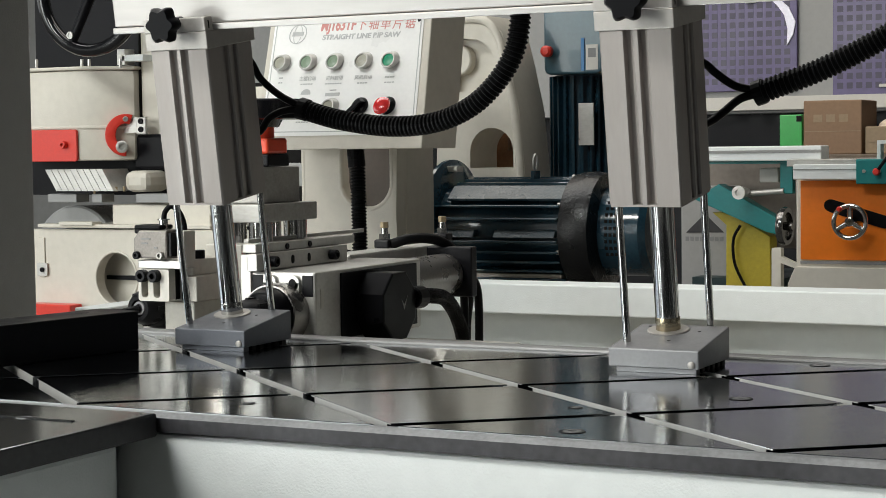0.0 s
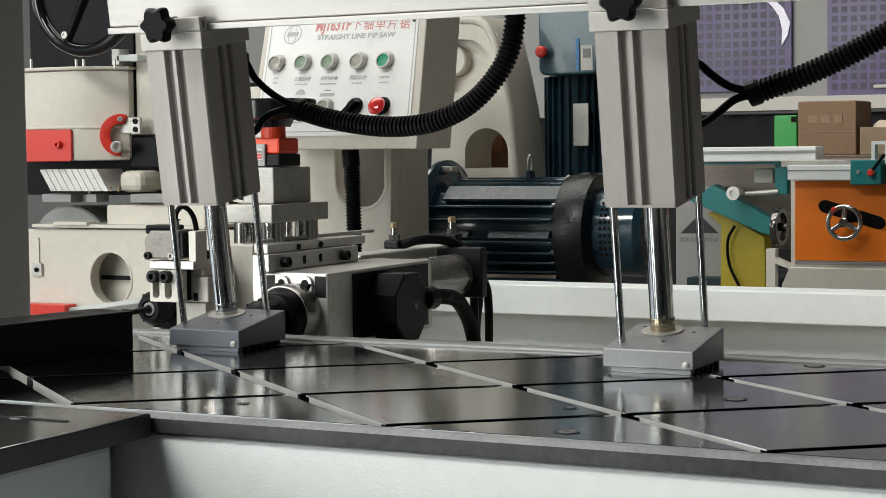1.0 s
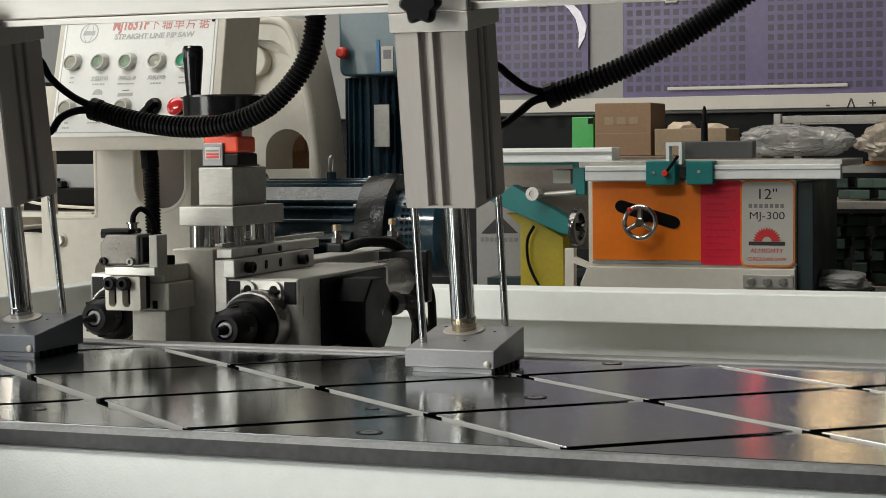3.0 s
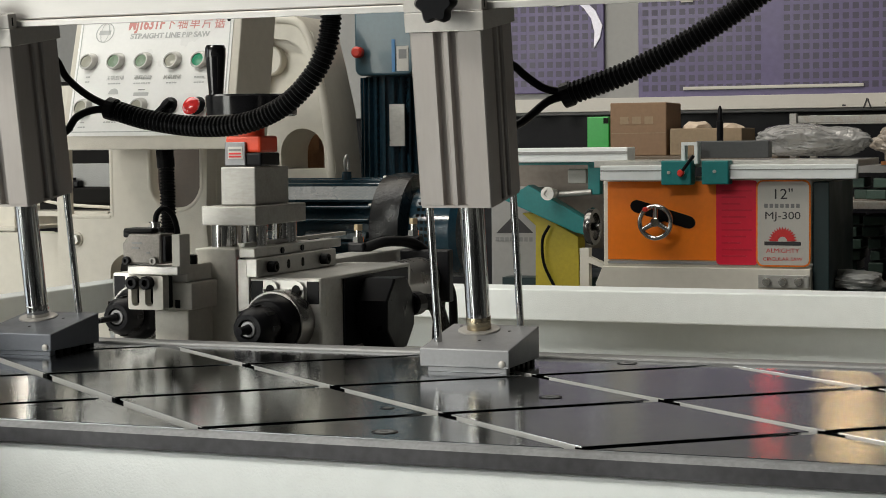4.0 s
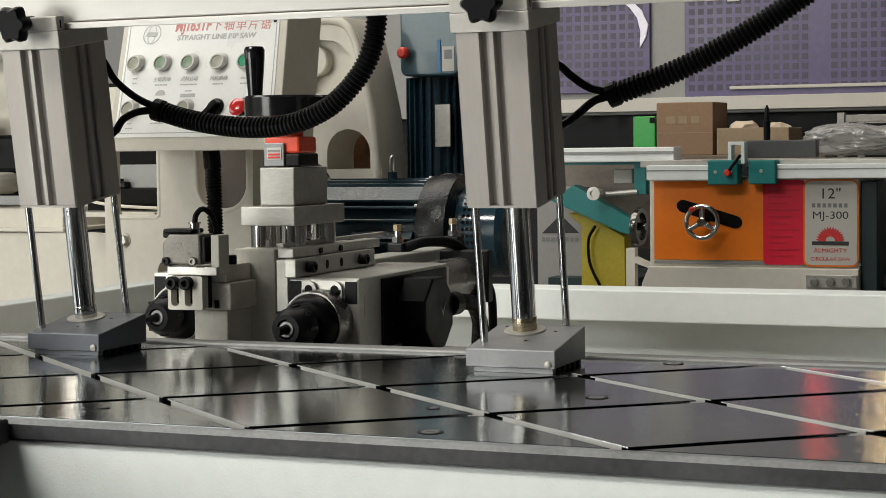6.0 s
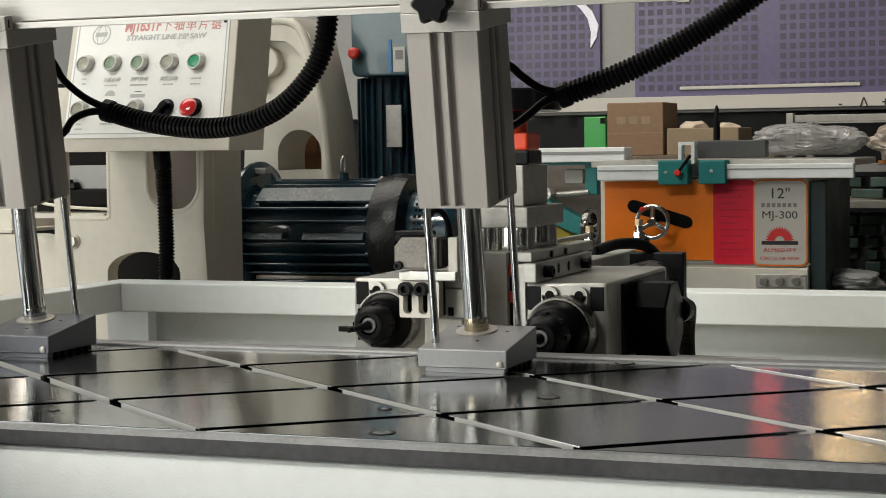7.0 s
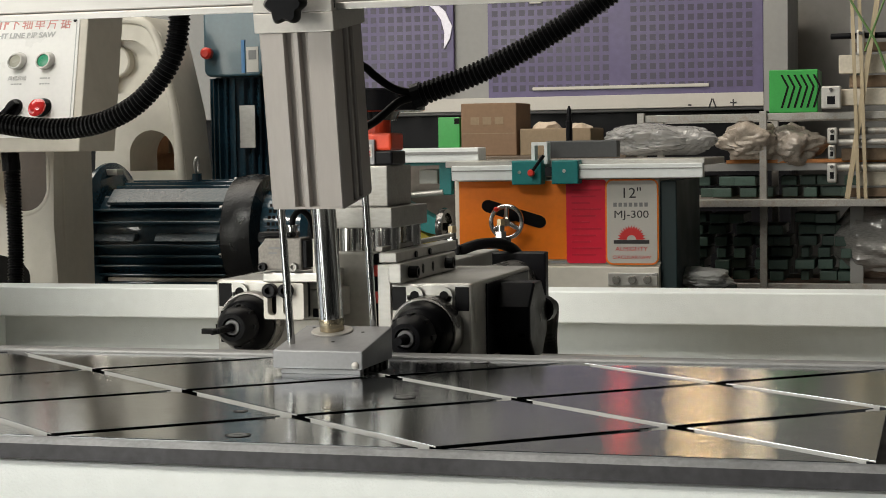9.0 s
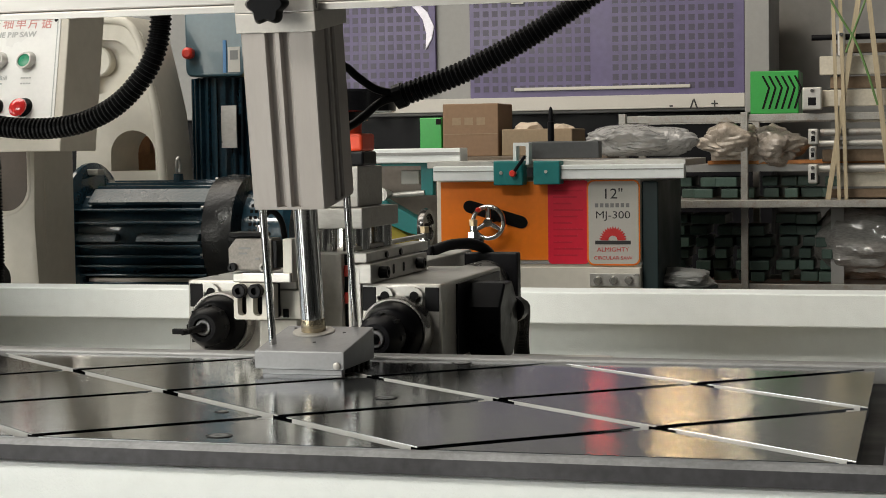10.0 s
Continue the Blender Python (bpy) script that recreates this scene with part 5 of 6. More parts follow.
for q in ((-3.2362, 4.1, 0.9082), (-3.1584, 4.1, 0.9148), (-3.1301, 4.1, 0.9148)):
    part("fin_pin", cyl(mesh(), (q[0], 4.12, q[2] - 0.008), (q[0], 4.12, q[2] + 0.006), 0.004, 8), BRASS if q[0] < -2.8 else STEEL, lm)
for xa, xb in ((-3.4119, -3.3045), (-3.2485, -3.2114), (-3.0896, -2.9703)):
    part("lower_clip", blk(xa, xb, 0.8742, 0.8993, 4.12, 4.18, bevel=0.002), GREYPAINT, lm)
fx, fz = -3.3792, 0.7105
for k in range(7):
    part("feed_ring", cyl(mesh(), (fx, 4.20 + 0.034 * k, fz), (fx, 4.226 + 0.034 * k, fz), 0.153 - 0.001 * k, 40, chamfer=0.006), GREYPAINT, lm, "ribbed grey feed roller" if k == 0 else "", True)
part("top_box", blk(-3.1905, -2.8463, 0.8015, 0.8675, 4.14, 4.37, bevel=0.004), CREAM, lm, "cream cover box")
part("lid_strip", blk(-3.4235, -2.8086, 0.8012, 0.8116, 4.085, 4.32, bevel=0.002), CREAM, lm)
part("lid_flap", blk(-3.3369, -3.2131, 0.8088, 0.8192, 4.075, 4.12, bevel=0.002), CREAM, lm)
cb0 = [(-3.4922 - 0.1, 0.05), (-2.7186, 0.05), (-2.7186, 0.799), (-3.4922 - 0.1, 0.7939)]
hc = (-3.1495, 4.1, 0.6543)
part("lower_body", framed(mesh(), cb0, [ring(hc[0], hc[2], 0.075, 0.078, 40)], 4.1, 4.14), CREAM, lm, "cream lower body with a round opening")
part("body_back", blk(cb0[0][0], cb0[1][0], 0.05, cb0[2][1] - 0.02, 4.32, 4.36), GREYPAINT, lm)
part("body_foot", blk(cb0[0][0], cb0[1][0], 0.0, 0.05, 4.1, 4.36), CREAM, lm)
part("opening_lip", sweep(mesh(), [(p[0], 4.1, p[1]) for p in ring(hc[0], hc[2], 0.075, 0.078, 24) + ring(hc[0], hc[2], 0.075, 0.078, 24)[:1]], 0.004, 8, 3), CREAM, lm, "", True)
part("inner_disc", cyl(mesh(), (hc[0] - 0.03, 4.19, hc[2]), (hc[0] - 0.03, 4.2, hc[2]), 0.14, 32), CREAM, lm)
part("opening_bar", blk(hc[0] - 0.09, hc[0] + 0.05, hc[2] - 0.009, hc[2] + 0.003, 4.17, 4.185), BLACKSTEEL, lm)
part("side_strap", blk(-3.4297, -3.4079, 0.6536, 0.7708, 4.095, 4.099, bevel=0.0006), CREAM, lm)
part("strap_plate", blk(-3.433, -3.396, 0.6576, 0.6954, 4.09, 4.095, bevel=0.0006), STEEL, lm)
p = (-3.4128, 4.09, 0.6758)
part("strap_bolt", screw(mesh(), (p[0], 4.09, p[2]), (0, -1, 0), 0.007, 0.006), BLACKSTEEL, lm)
part("red_block", blk(-3.4352, -3.2725, 0.5418, 0.5785, 4.04, 4.095, bevel=0.004), RED, lm, "red block low on the machine")

# ---- circular saw bench with an orange front ----
YS = 6.0
cs = thing("table_saw", "circular saw bench with an orange and crimson front", "table saw", (-1.3, YS, 0))
X0S, X1S = -1.6731, -0.9437
ZS1 = 0.8985
cab = part("cabinet", blk(X0S, X1S, 0.10, ZS1, YS, YS + 0.55, bevel=0.006), CREAMWHITE, cs, "white sheet-metal cabinet")
part("cabinet_side", blk(X1S + 0.0005, -0.887, 0.10, ZS1 - 0.01, YS + 0.012, YS + 0.6, bevel=0.004), DARKTEAL, cs, "dark green side panel")
part("cabinet_foot", blk(X0S - 0.03, X1S + 0.12, 0.0, 0.10, YS + 0.02, YS + 0.5), DARKTEAL, cs)
part("lower_lip", prism(mesh(), [(X0S - 0.022, 0.45), (X1S + 0.001, 0.45), (X1S + 0.001, 0.5939), (X0S + 0.004, 0.5939), (X0S - 0.022, 0.5331)], "y", YS - 0.03, YS - 0.0005, bevel=0.003), CREAMWHITE, cs)
OR = (-1.6554, -1.2666, 0.618, 0.8917)
part("orange_panel", blk(*OR, 5.994, 5.9995), ORANGE, cs, "orange front panel")
part("grey_strip", blk(-1.6566, -0.9393, 0.6035, 0.6126, 5.994, 5.9995), GREYPAINT, cs)
DARKRED = material("dark_red_ink", (0.60, 0.007, 0.034), 0.6)
part("crimson_panel", prism(mesh(), rounded(-1.2686, -1.1268, 0.605, 0.8948, 0.012, 3), "y", 5.990, 5.9935), CRIMSON, cs, "crimson panel")
for k in range(11):
    zz = 0.8598 - 0.0225 * k
    part("print_line", blk(-1.2492, -1.2492 + 0.105 - 0.02 * (k % 3), zz - 0.003, zz + 0.003, 5.9885, 5.9898), DARKRED, cs)
lab = part("label", prism(mesh(), rounded(-1.1247, -0.9509, 0.6059, 0.8906, 0.02, 4), "y", 5.986, 5.9935), LABEL, cs, "pale label plate")
part("label_edge", framed(mesh(), rounded(-1.1308, -0.9456, 0.6001, 0.8963, 0.024, 4), [rounded(-1.1251, -0.9512, 0.6057, 0.8905, 0.02, 4)], 5.9885, 5.9935), ORANGE, cs)
c = (-1.0399, 5.985, 0.8464)
words('12"', 0.05, (c[0], 5.9855, c[2]), INK, lab, wide=1.1)
c = (-1.0399, 5.985, 0.8081)
for k in range(7):
    part("name_bar", blk(c[0] - 0.062 + 0.018 * k, c[0] - 0.050 + 0.018 * k, c[2] - 0.007, c[2] + 0.007, 5.985, 5.9858), GREYINK, lab)
c = (-1.0398, 5.985, 0.7737)
words("MJ-300", 0.036, (c[0], 5.9855, c[2]), INK, lab, wide=1.2)
c = (-1.0397, 5.985, 0.6547)
words("ALMIGHTY", 0.021, (c[0], 5.9855, c[2]), REDINK, lab, wide=1.1)
c = (-1.0396, 5.985, 0.6259)
words("CIRCULAR SAW", 0.017, (c[0], 5.9855, c[2]), REDINK, lab, wide=1.1)
c = (-1.0397, 5.985, 0.6873)
tooth = [(c[0] + (0.05 if k % 2 else 0.039) * math.cos(math.pi * k / 30), c[2] + (0.05 if k % 2 else 0.039) * math.sin(math.pi * k / 30)) for k in range(31)]
tooth += [(c[0] + 0.016 * math.cos(math.pi * (30 - k) / 30), c[2] + 0.016 * math.sin(math.pi * (30 - k) / 30)) for k in range(0, 31, 3)]
part("blade_print", prism(mesh(), tooth, "y", 5.985, 5.9858), REDINK, lab, "red saw-blade emblem")
part("blade_bar", blk(c[0] - 0.062, c[0] + 0.062, c[2] - 0.014, c[2] - 0.001, 5.9848, 5.9857), INK, lab)
sp = part("switch_plate", blk(-1.1182, -0.9471, 0.5293, 0.5741, 5.962, 5.969, bevel=0.002), STEEL, cs, "steel switch plate")
for px_, m in (((-1.0885, 5.96, 0.5499), CHROME), ((-1.0333, 5.96, 0.551), CHROME), ((-0.9802, 5.96, 0.5519), CHROME)):
    part("switch_button", lathe(mesh(), (px_[0], 5.962, px_[2]), (0, -1, 0), [(0, 0.015), (0.008, 0.015), (0.016, 0.011)], 18), m, sp, "", True)
# slot and hand wheel
sl = mesh()
a, b = Vector((-1.5475, 5.99, 0.8047)), Vector((-1.3673, 5.99, 0.7504))
n2 = Vector((-(b - a).z, 0, (b - a).x)).normalized() * 0.022
arc = []
for s_, e_, c_ in ((90, 270, a), (270, 450, b)):
    d = (b - a).normalized()
    nn = Vector((-d.z, 0, d.x))
    arc += [((c_ + d * 0.026 * math.cos(radians(t)) + nn * 0.022 * math.sin(radians(t))).x, (c_ + d * 0.026 * math.cos(radians(t)) + nn * 0.022 * math.sin(radians(t))).z) for t in range(s_, e_ + 1, 20)]
part("tilt_slot", prism(sl, arc, "y", 5.9915, 5.9938), RUBBER, cs, "black curved slot")
hw = (-1.4683, 5.93, 0.7524)
hwl = part("hand_wheel", sweep(mesh(), [(hw[0] + 0.055 * math.cos(k * math.tau / 20), 5.93, hw[2] + 0.055 * math.sin(k * math.tau / 20)) for k in range(21)], 0.0085, 10, 4), CHROME, cs, "chromed hand wheel", True)
for k in range(3):
    a_ = radians(90 + 120 * k)
    part("spoke", cyl(mesh(), (hw[0], 5.935, hw[2]), (hw[0] + 0.053 * math.cos(a_), 5.93, hw[2] + 0.053 * math.sin(a_)), 0.011, 10, 0.008), CHROME, hwl, "", True)
part("hub", cyl(mesh(), (hw[0], 5.92, hw[2]), (hw[0], 5.992, hw[2]), 0.016, 16, chamfer=0.003), CHROME, hwl, "", True)
part("crank_knob", lathe(mesh(), (hw[0] - 0.028, 5.925, hw[2] + 0.045), (0, -1, 0), [(0, 0.006), (0.03, 0.009), (0.036, 0.005)], 12), RED, hwl, "", True)
# table, rails, fence
part("saw_top", blk(X0S - 0.03, -0.7877, 0.9412, 0.9646, YS - 0.01, YS + 0.55, bevel=0.002), STEEL, cs, "cast table top")
for q in ((-1.6676, -1.4465, 0.8963, 0.9482), (-1.2154, -0.7869, 0.9001, 0.9494)):
    rl = part("fence_rail", blk(*q, 5.94, 5.985, bevel=0.003), WHITE, cs, "pale extruded fence rail")
    x0, x1, z0, z1 = q
    part("rail_groove", blk(x0 + 0.002, x1 - 0.002, (z0 + z1) / 2 + 0.006, (z0 + z1) / 2 + 0.010, 5.9385, 5.941), GREYPAINT, rl)
for q in ((-1.4454, -1.3413, 0.881, 0.9646), (-1.3042, -1.2114, 0.8827, 0.9637)):
    part("rail_bracket", blk(*q, 5.92, 5.99, bevel=0.004), TEAL, cs, "teal rail bracket")
for q in ((-1.4178, 5.92, 0.9238), (-1.3667, 5.92, 0.9236), (-1.2596, 5.92, 0.9269)):
    part("bracket_screw", screw(mesh(), (q[0], 5.92, q[2]), (0, -1, 0), 0.006, 0.004), STEEL, cs)
p = (-1.3719, 5.9, 0.922)
part("lock_knob", lathe(mesh(), (p[0], 5.92, p[2]), (0, -1, 0), [(0, 0.006), (0.02, 0.013), (0.03, 0.009)], 14), RED, cs, "red lock knob", True)
part("lock_lever", cyl(mesh(), (p[0], 5.90, p[2]), (p[0] + 0.045, 5.90, p[2] + 0.06), 0.006, 8), BLACKSTEEL, cs)
part("fence_head", framed(mesh(), rounded(-1.3813, -1.3245, 0.9519, 1.0278, 0.003, 2), [rounded(-1.3695, -1.3362, 0.9519, 1.0161, 0.003, 2)], 5.95, 6.0), WHITE, cs, "pale fence clamp")
part("fence_bar", blk(-1.3526, -1.0977, 0.9705, 1.0313, 6.05, 6.11, bevel=0.004), material("dark_grey_fence", (0.075, 0.077, 0.08), 0.45, 0.2, 0.1, 8), cs, "dark grey fence bar")
part("arbor_spike", lathe(mesh(), (-1.2989, 6.2, 1.0306), (0, 0, 1), [(0, 0.012), (0.07, 0.012), (0.072, 0.008), (0.11, 0.008), (0.125, 0.003)], 12), BLACKSTEEL, cs, "upright black spike", True)
part("extension_strip", blk(-1.0922, -0.9022, 0.9484, 0.965, 6.02, 6.3), LABEL, cs)

# ---- panel saw parts left of it: rail, teal arm, yellow post ----
ps = thing("sliding_saw", "teal and yellow sliding saw with a pale aluminium rail", "table saw", (-2.1, 6.3, 0))
part("rail", blk(-2.1263, -1.6501, 0.9583, 1.0122, 6.25, 6.36, bevel=0.004), WHITE, ps, "pale aluminium rail")
part("rail_groove", blk(-2.1258, -1.6516, 0.9871, 0.9974, 6.247, 6.252), GREYPAINT, ps)
part("teal_top", blk(-2.137, -1.6517, 0.9476, 0.959, 6.28, 6.5), TEAL, ps, "teal table edge")
part("support_bar", cyl(mesh(), (-1.9882, 6.3, 0.8329), (-1.8016, 6.3, 0.8476), 0.011, 12), STEEL, ps, "", True)
p = (-1.9392, 6.2, 0.8442)
part("roller", lathe(mesh(), (p[0], 6.2, p[2]), (0, -1, 0), [(-0.1, 0.012), (0, 0.025), (0.012, 0.025), (0.012, 0.012), (0.004, 0.012)], 22), STEEL, ps, "bright ring roller", True)
part("teal_arm", prism(mesh(), [(q[0], q[2]) for q in ((-2.1381, 6.28, 0.8163), (-2.0437, 6.28, 0.8737), (-1.8246, 6.28, 0.7476), (-1.8249, 6.28, 0.6888), (-1.8619, 6.28, 0.6969))], "y", 6.28, 6.36, bevel=0.003), TEAL, ps, "teal diagonal arm")
part("yellow_arm", prism(mesh(), [(q[0], q[2]) for q in ((-2.0845, 6.32, 0.7659), (-2.0173, 6.32, 0.7662), (-1.8629, 6.32, 0.678), (-1.8597, 6.32, 0.466), (-2.0328, 6.32, 0.4624), (-2.031, 6.32, 0.7192))], "y", 6.33, 6.42, bevel=0.003), YELLOW, ps, "yellow post")
part("power_cord", sweep(mesh(), [(-1.9668, 6.3, 0.7205), (-1.9938, 6.3, 0.6672), (-1.9899, 6.3, 0.5821), (-1.9571, 6.3, 0.5082), (-1.9242, 6.3, 0.4556)], 0.006, 8, 6), RUBBER, ps, "black power cord", True)
part("teal_post", blk(-1.8163, -1.7692, 0.8371, 0.9567, 6.3, 6.34, bevel=0.003), TEAL, ps)
part("box", blk(-1.9184, -1.8455, 0.8769, 0.9305, 6.38, 6.5, bevel=0.004), LABEL, ps)
part("leg_frame", prism(mesh(), [(q[0], q[2]) for q in ((-1.8191, 6.2, 0.643), (-1.7848, 6.2, 0.6434), (-1.7849, 6.2, 0.6123), (-1.7167, 6.2, 0.5822), (-1.7168, 6.2, 0.5657), (-1.785, 6.2, 0.5895), (-1.7856, 6.2, 0.4773), (-1.82, 6.2, 0.4766))], "y", 6.2, 6.24), CREAMWHITE, ps, "white leg frame")
w2 = (-1.7387, 6.1, 0.7271)
WHEELDARK = material("dark_chrome", (0.16, 0.155, 0.15), 0.22, 0.9, 0.2, 12)
part("side_wheel", lathe(mesh(), (w2[0] - 0.02, 6.12, w2[2]), (1, -0.08, 0), [(0, 0.066), (0.012, 0.07), (0.024, 0.066), (0.024, 0.05), (0.012, 0.048), (0.012, 0.015), (0.04, 0.013)], 32), WHEELDARK, ps, "dark chromed side wheel", True)
CARTONGREY = material("pale_grey_card", (0.30, 0.295, 0.285), 0.7, 0, 0.06, 4)
part("rear_panel", blk(-2.26, -1.72, 0.62, 0.9470, 6.58, 6.60), material("brown_grey_board", (0.155, 0.135, 0.115), 0.6, 0, 0.15, 4, 0.1, 80), ps, "brown-grey board behind the arm")
part("grey_carton", blk(-2.2465, -2.0551, 0.47, 0.8615, 6.45, 6.575, bevel=0.004), CARTONGREY, ps, "grey carton with black print")
part("carton_mark", prism(mesh(), [(-2.2292, 0.6835), (-2.1676, 0.7426), (-2.139, 0.7426), (-2.078, 0.6851)], "y", 6.4475, 6.4496), INK, ps)
for k in range(8):
    xx = -2.2315 + 0.0195 * k
    part("print_bar", blk(xx, xx + 0.014, 0.6515, 0.668, 6.4480, 6.4496), GREYINK, ps)
part("base", blk(-2.1683, -1.824, 0.0, 0.52, 6.34, 6.9), DARKTEAL, ps)

# ---- work bench behind with cartons ----
YW = 6.75
ZB = 0.9766
bench = thing("work_bench", "dark work bench with grey steel legs", "work bench", (-1.7, 7.0, 0))
BX0, BX1 = -2.3868, -1.1904
part("bench_top", blk(BX0, BX1, ZB - 0.04, ZB, YW, YW + 0.5, bevel=0.003), material("worn_bench_board", (0.16, 0.12, 0.085), 0.6, 0, 0.25, 5, 0.2, 80, stretch=(0.3, 2, 1)), bench)
for lx in (BX0 + 0.05, BX1 - 0.05):
    for ly in (YW + 0.05, YW + 0.45):
        part("leg", blk(lx - 0.025, lx + 0.025, 0.0, ZB - 0.041, ly - 0.025, ly + 0.025), GREYPAINT, bench)
part("rear_board", blk(BX0, BX1, ZB, 1.0938, YW + 0.46, YW + 0.49), BLACKSTEEL, bench, "dark rear board")
CARD = material("brown_cardboard", (0.22, 0.135, 0.08), 0.75, 0, 0.1, 5, 0.15, 120)
CARD2 = material("dull_cardboard", (0.26, 0.19, 0.12), 0.75, 0, 0.12, 5, 0.15, 120)


def carton(label, q, y0, y1, mat, tape=True):
    x0, x1, z0, z1 = q
    c = thing("cardboard_box", label, "box", ((x0 + x1) / 2, y0, ZB))
    part("box_body", blk(x0, x1, ZB, z1, y0, y1, bevel=0.004), mat, c)
    part("seam", blk(x0 + 0.004, x1 - 0.004, ZB + (z1 - ZB) * 0.42, ZB + (z1 - ZB) * 0.42 + 0.003, y0 - 0.001, y0), CARD2, c)
    if tape:
        for k in range(3):
            part("print_mark", blk(x0 + 0.04 + 0.05 * k, x0 + 0.075 + 0.05 * k, z1 - 0.085, z1 - 0.055, y0 - 0.0015, y0 - 0.0004), CARD2, c)
    return c


carton("closed brown cardboard carton with faint print", (-1.8661, -1.6375, 0.9851, 1.1868), 6.8, 7.05, CARD)
carton("open low cardboard carton full of pale packing", (-1.6189, -1.3346, 0.974, 1.0824), 6.78, 7.05, CARD2, False)
PAPER = material("pale_packing_paper", (0.58, 0.48, 0.38), 0.8, 0, 0.1, 12)
rnd = random.Random(4)
for q in ((-1.5381, 6.86, 1.0885), (-1.3992, 6.86, 1.0799)):
    bm = mesh()
    bmesh.ops.create_icosphere(bm, subdivisions=2, radius=0.05)
    for v in bm.verts:
        v.co = Vector((v.co.x * 1.2, v.co.y, v.co.z * 0.7)) * rnd.uniform(0.75, 1.15) + Vector((q[0], 6.9, q[2] - 0.01))
    lone("packing_paper", bm, PAPER, "crumpled pale packing in the open carton", "packing", origin=(q[0], 6.9, q[2]))
GREENP = material("green_plastic", (0.02, 0.30, 0.05), 0.4, 0, 0.08, 8)
gb = thing("green_bin", "small green plastic bin on the bench", "bin", (-2.2, 6.9, ZB))
part("bin_body", blk(-1.9765, -1.8849, ZB, 1.1349, 6.85, 7.0, bevel=0.004), GREENP, gb)
part("bin_slot", blk(-1.9078, -1.8869, 1.1068, 1.1298, 6.8485, 6.8505), HOLE, gb)

# ---- crumpled clear bags ----
FILM = bpy.data.materials.new("clear_plastic_film")
FILM.use_nodes = True
fb = FILM.node_tree.nodes["Principled BSDF"]
fb.inputs["Base Color"].default_value = (0.46, 0.455, 0.45, 1)
fold = FILM.node_tree.nodes.new("ShaderNodeTexNoise")
fold.inputs["Scale"].default_value, fold.inputs["Detail"].default_value, fold.inputs["Distortion"].default_value = 17, 2, 1.2
fold_bump = FILM.node_tree.nodes.new("ShaderNodeBump")
fold_bump.inputs["Strength"].default_value, fold_bump.inputs["Distance"].default_value = 0.7, 0.03
fold_place = FILM.node_tree.nodes.new("ShaderNodeTexCoord")
FILM.node_tree.links.new(fold_place.outputs["Object"], fold.inputs["Vector"])
FILM.node_tree.links.new(fold.outputs["Fac"], fold_bump.inputs["Height"])
FILM.node_tree.links.new(fold_bump.outputs[0], fb.inputs["Normal"])
fb.inputs["Roughness"].default_value = 0.14
fb.inputs["Metallic"].default_value = 0.15
fb.inputs["Alpha"].default_value = 0.8


def bag(label, c, size, seed, mat=FILM, lump=1.0):
    """A crumpled sack: a rounded lump with sharp random folds."""
    bm = mesh()
    bmesh.ops.create_icosphere(bm, subdivisions=5, radius=1.0)
    off = Vector((seed * 3.1, seed * 1.7, seed * 0.9))
    for v in bm.verts:
        n = v.co.normalized()
        ridge = noise.noise(n * 1.3 + off) * 0.75 + abs(noise.noise(Vector((n.x * 1.4, n.y * 4, n.z * 4)) + off)) * 0.3 + abs(noise.noise(n * 4.5 + off)) * 0.22
        v.co = Vector(c) + Vector((n.x * size[0], n.y * size[1], n.z * size[2])) * (0.85 + 0.5 * ridge * lump)
        v.co.z = max(v.co.z, c[2] - size[2] * 0.8)
    return lone("plastic_bag", bm, mat, label, "plastic bag", origin=c, smooth=True)


bag("crumpled clear plastic bag on the saw table", (-0.9759, 6.25, 1.0271), (0.20, 0.12, 0.066), 2, FILM, 0.7)
bag("crumpled clear plastic bag on the steel rack", (-0.7563, 7.05, 1.0154), (0.13, 0.10, 0.085), 5, material("dull_bag", (0.36, 0.31, 0.26), 0.3, 0, 0.25, 10, 1.0, 22, coat=0.4))
bag("dull crumpled plastic sack on the steel rack", (-0.5831, 7.1, 0.9974), (0.13, 0.10, 0.10), 7, material("dull_sack", (0.30, 0.265, 0.23), 0.3, 0, 0.25, 10, 1.0, 22, coat=0.4))
WRAP = material("wrapped_film", (0.27, 0.26, 0.25), 0.2, 0.0, 0.35, 7, 1.0, 12, coat=0.7, stretch=(0.5, 1, 2))


def wrapped_roll(label, x0, x1, y, z, r, seed):
    """Stock wrapped in clear film: a long roll with bunched ends and sharp lengthwise creases."""
    bm, rows, n = mesh(), [], 72
    for i in range(61):
        u = i / 60
        end = min(1.0, 0.45 + 5.5 * min(u, 1 - u))
        row = []
        for k in range(n):
            a = math.tau * k / n
            crease = abs(noise.noise(Vector((u * 3.5 + seed, math.cos(a) * 2.2, math.sin(a) * 2.2)))) * 0.30 + abs(noise.noise(Vector((u * 9 + seed, math.cos(a) * 6, math.sin(a) * 6)))) * 0.12
            rr = r * end * (0.86 + crease)
            row.append(bm.verts.new((x0 + (x1 - x0) * u, y + rr * math.cos(a), max(z - r * 0.92, z + rr * math.sin(a)))))
        rows.append(row)
    for p, q in zip(rows, rows[1:]):
        for k in range(n):
            bm.faces.new((p[k], p[(k + 1) % n], q[(k + 1) % n], q[k]))
    bm.faces.new(rows[0][::-1])
    bm.faces.new(rows[-1])
    return lone("film_wrapped_roll", bm, WRAP, label, "wrapped roll", origin=(x0, y, z - r * 0.92), smooth=True)


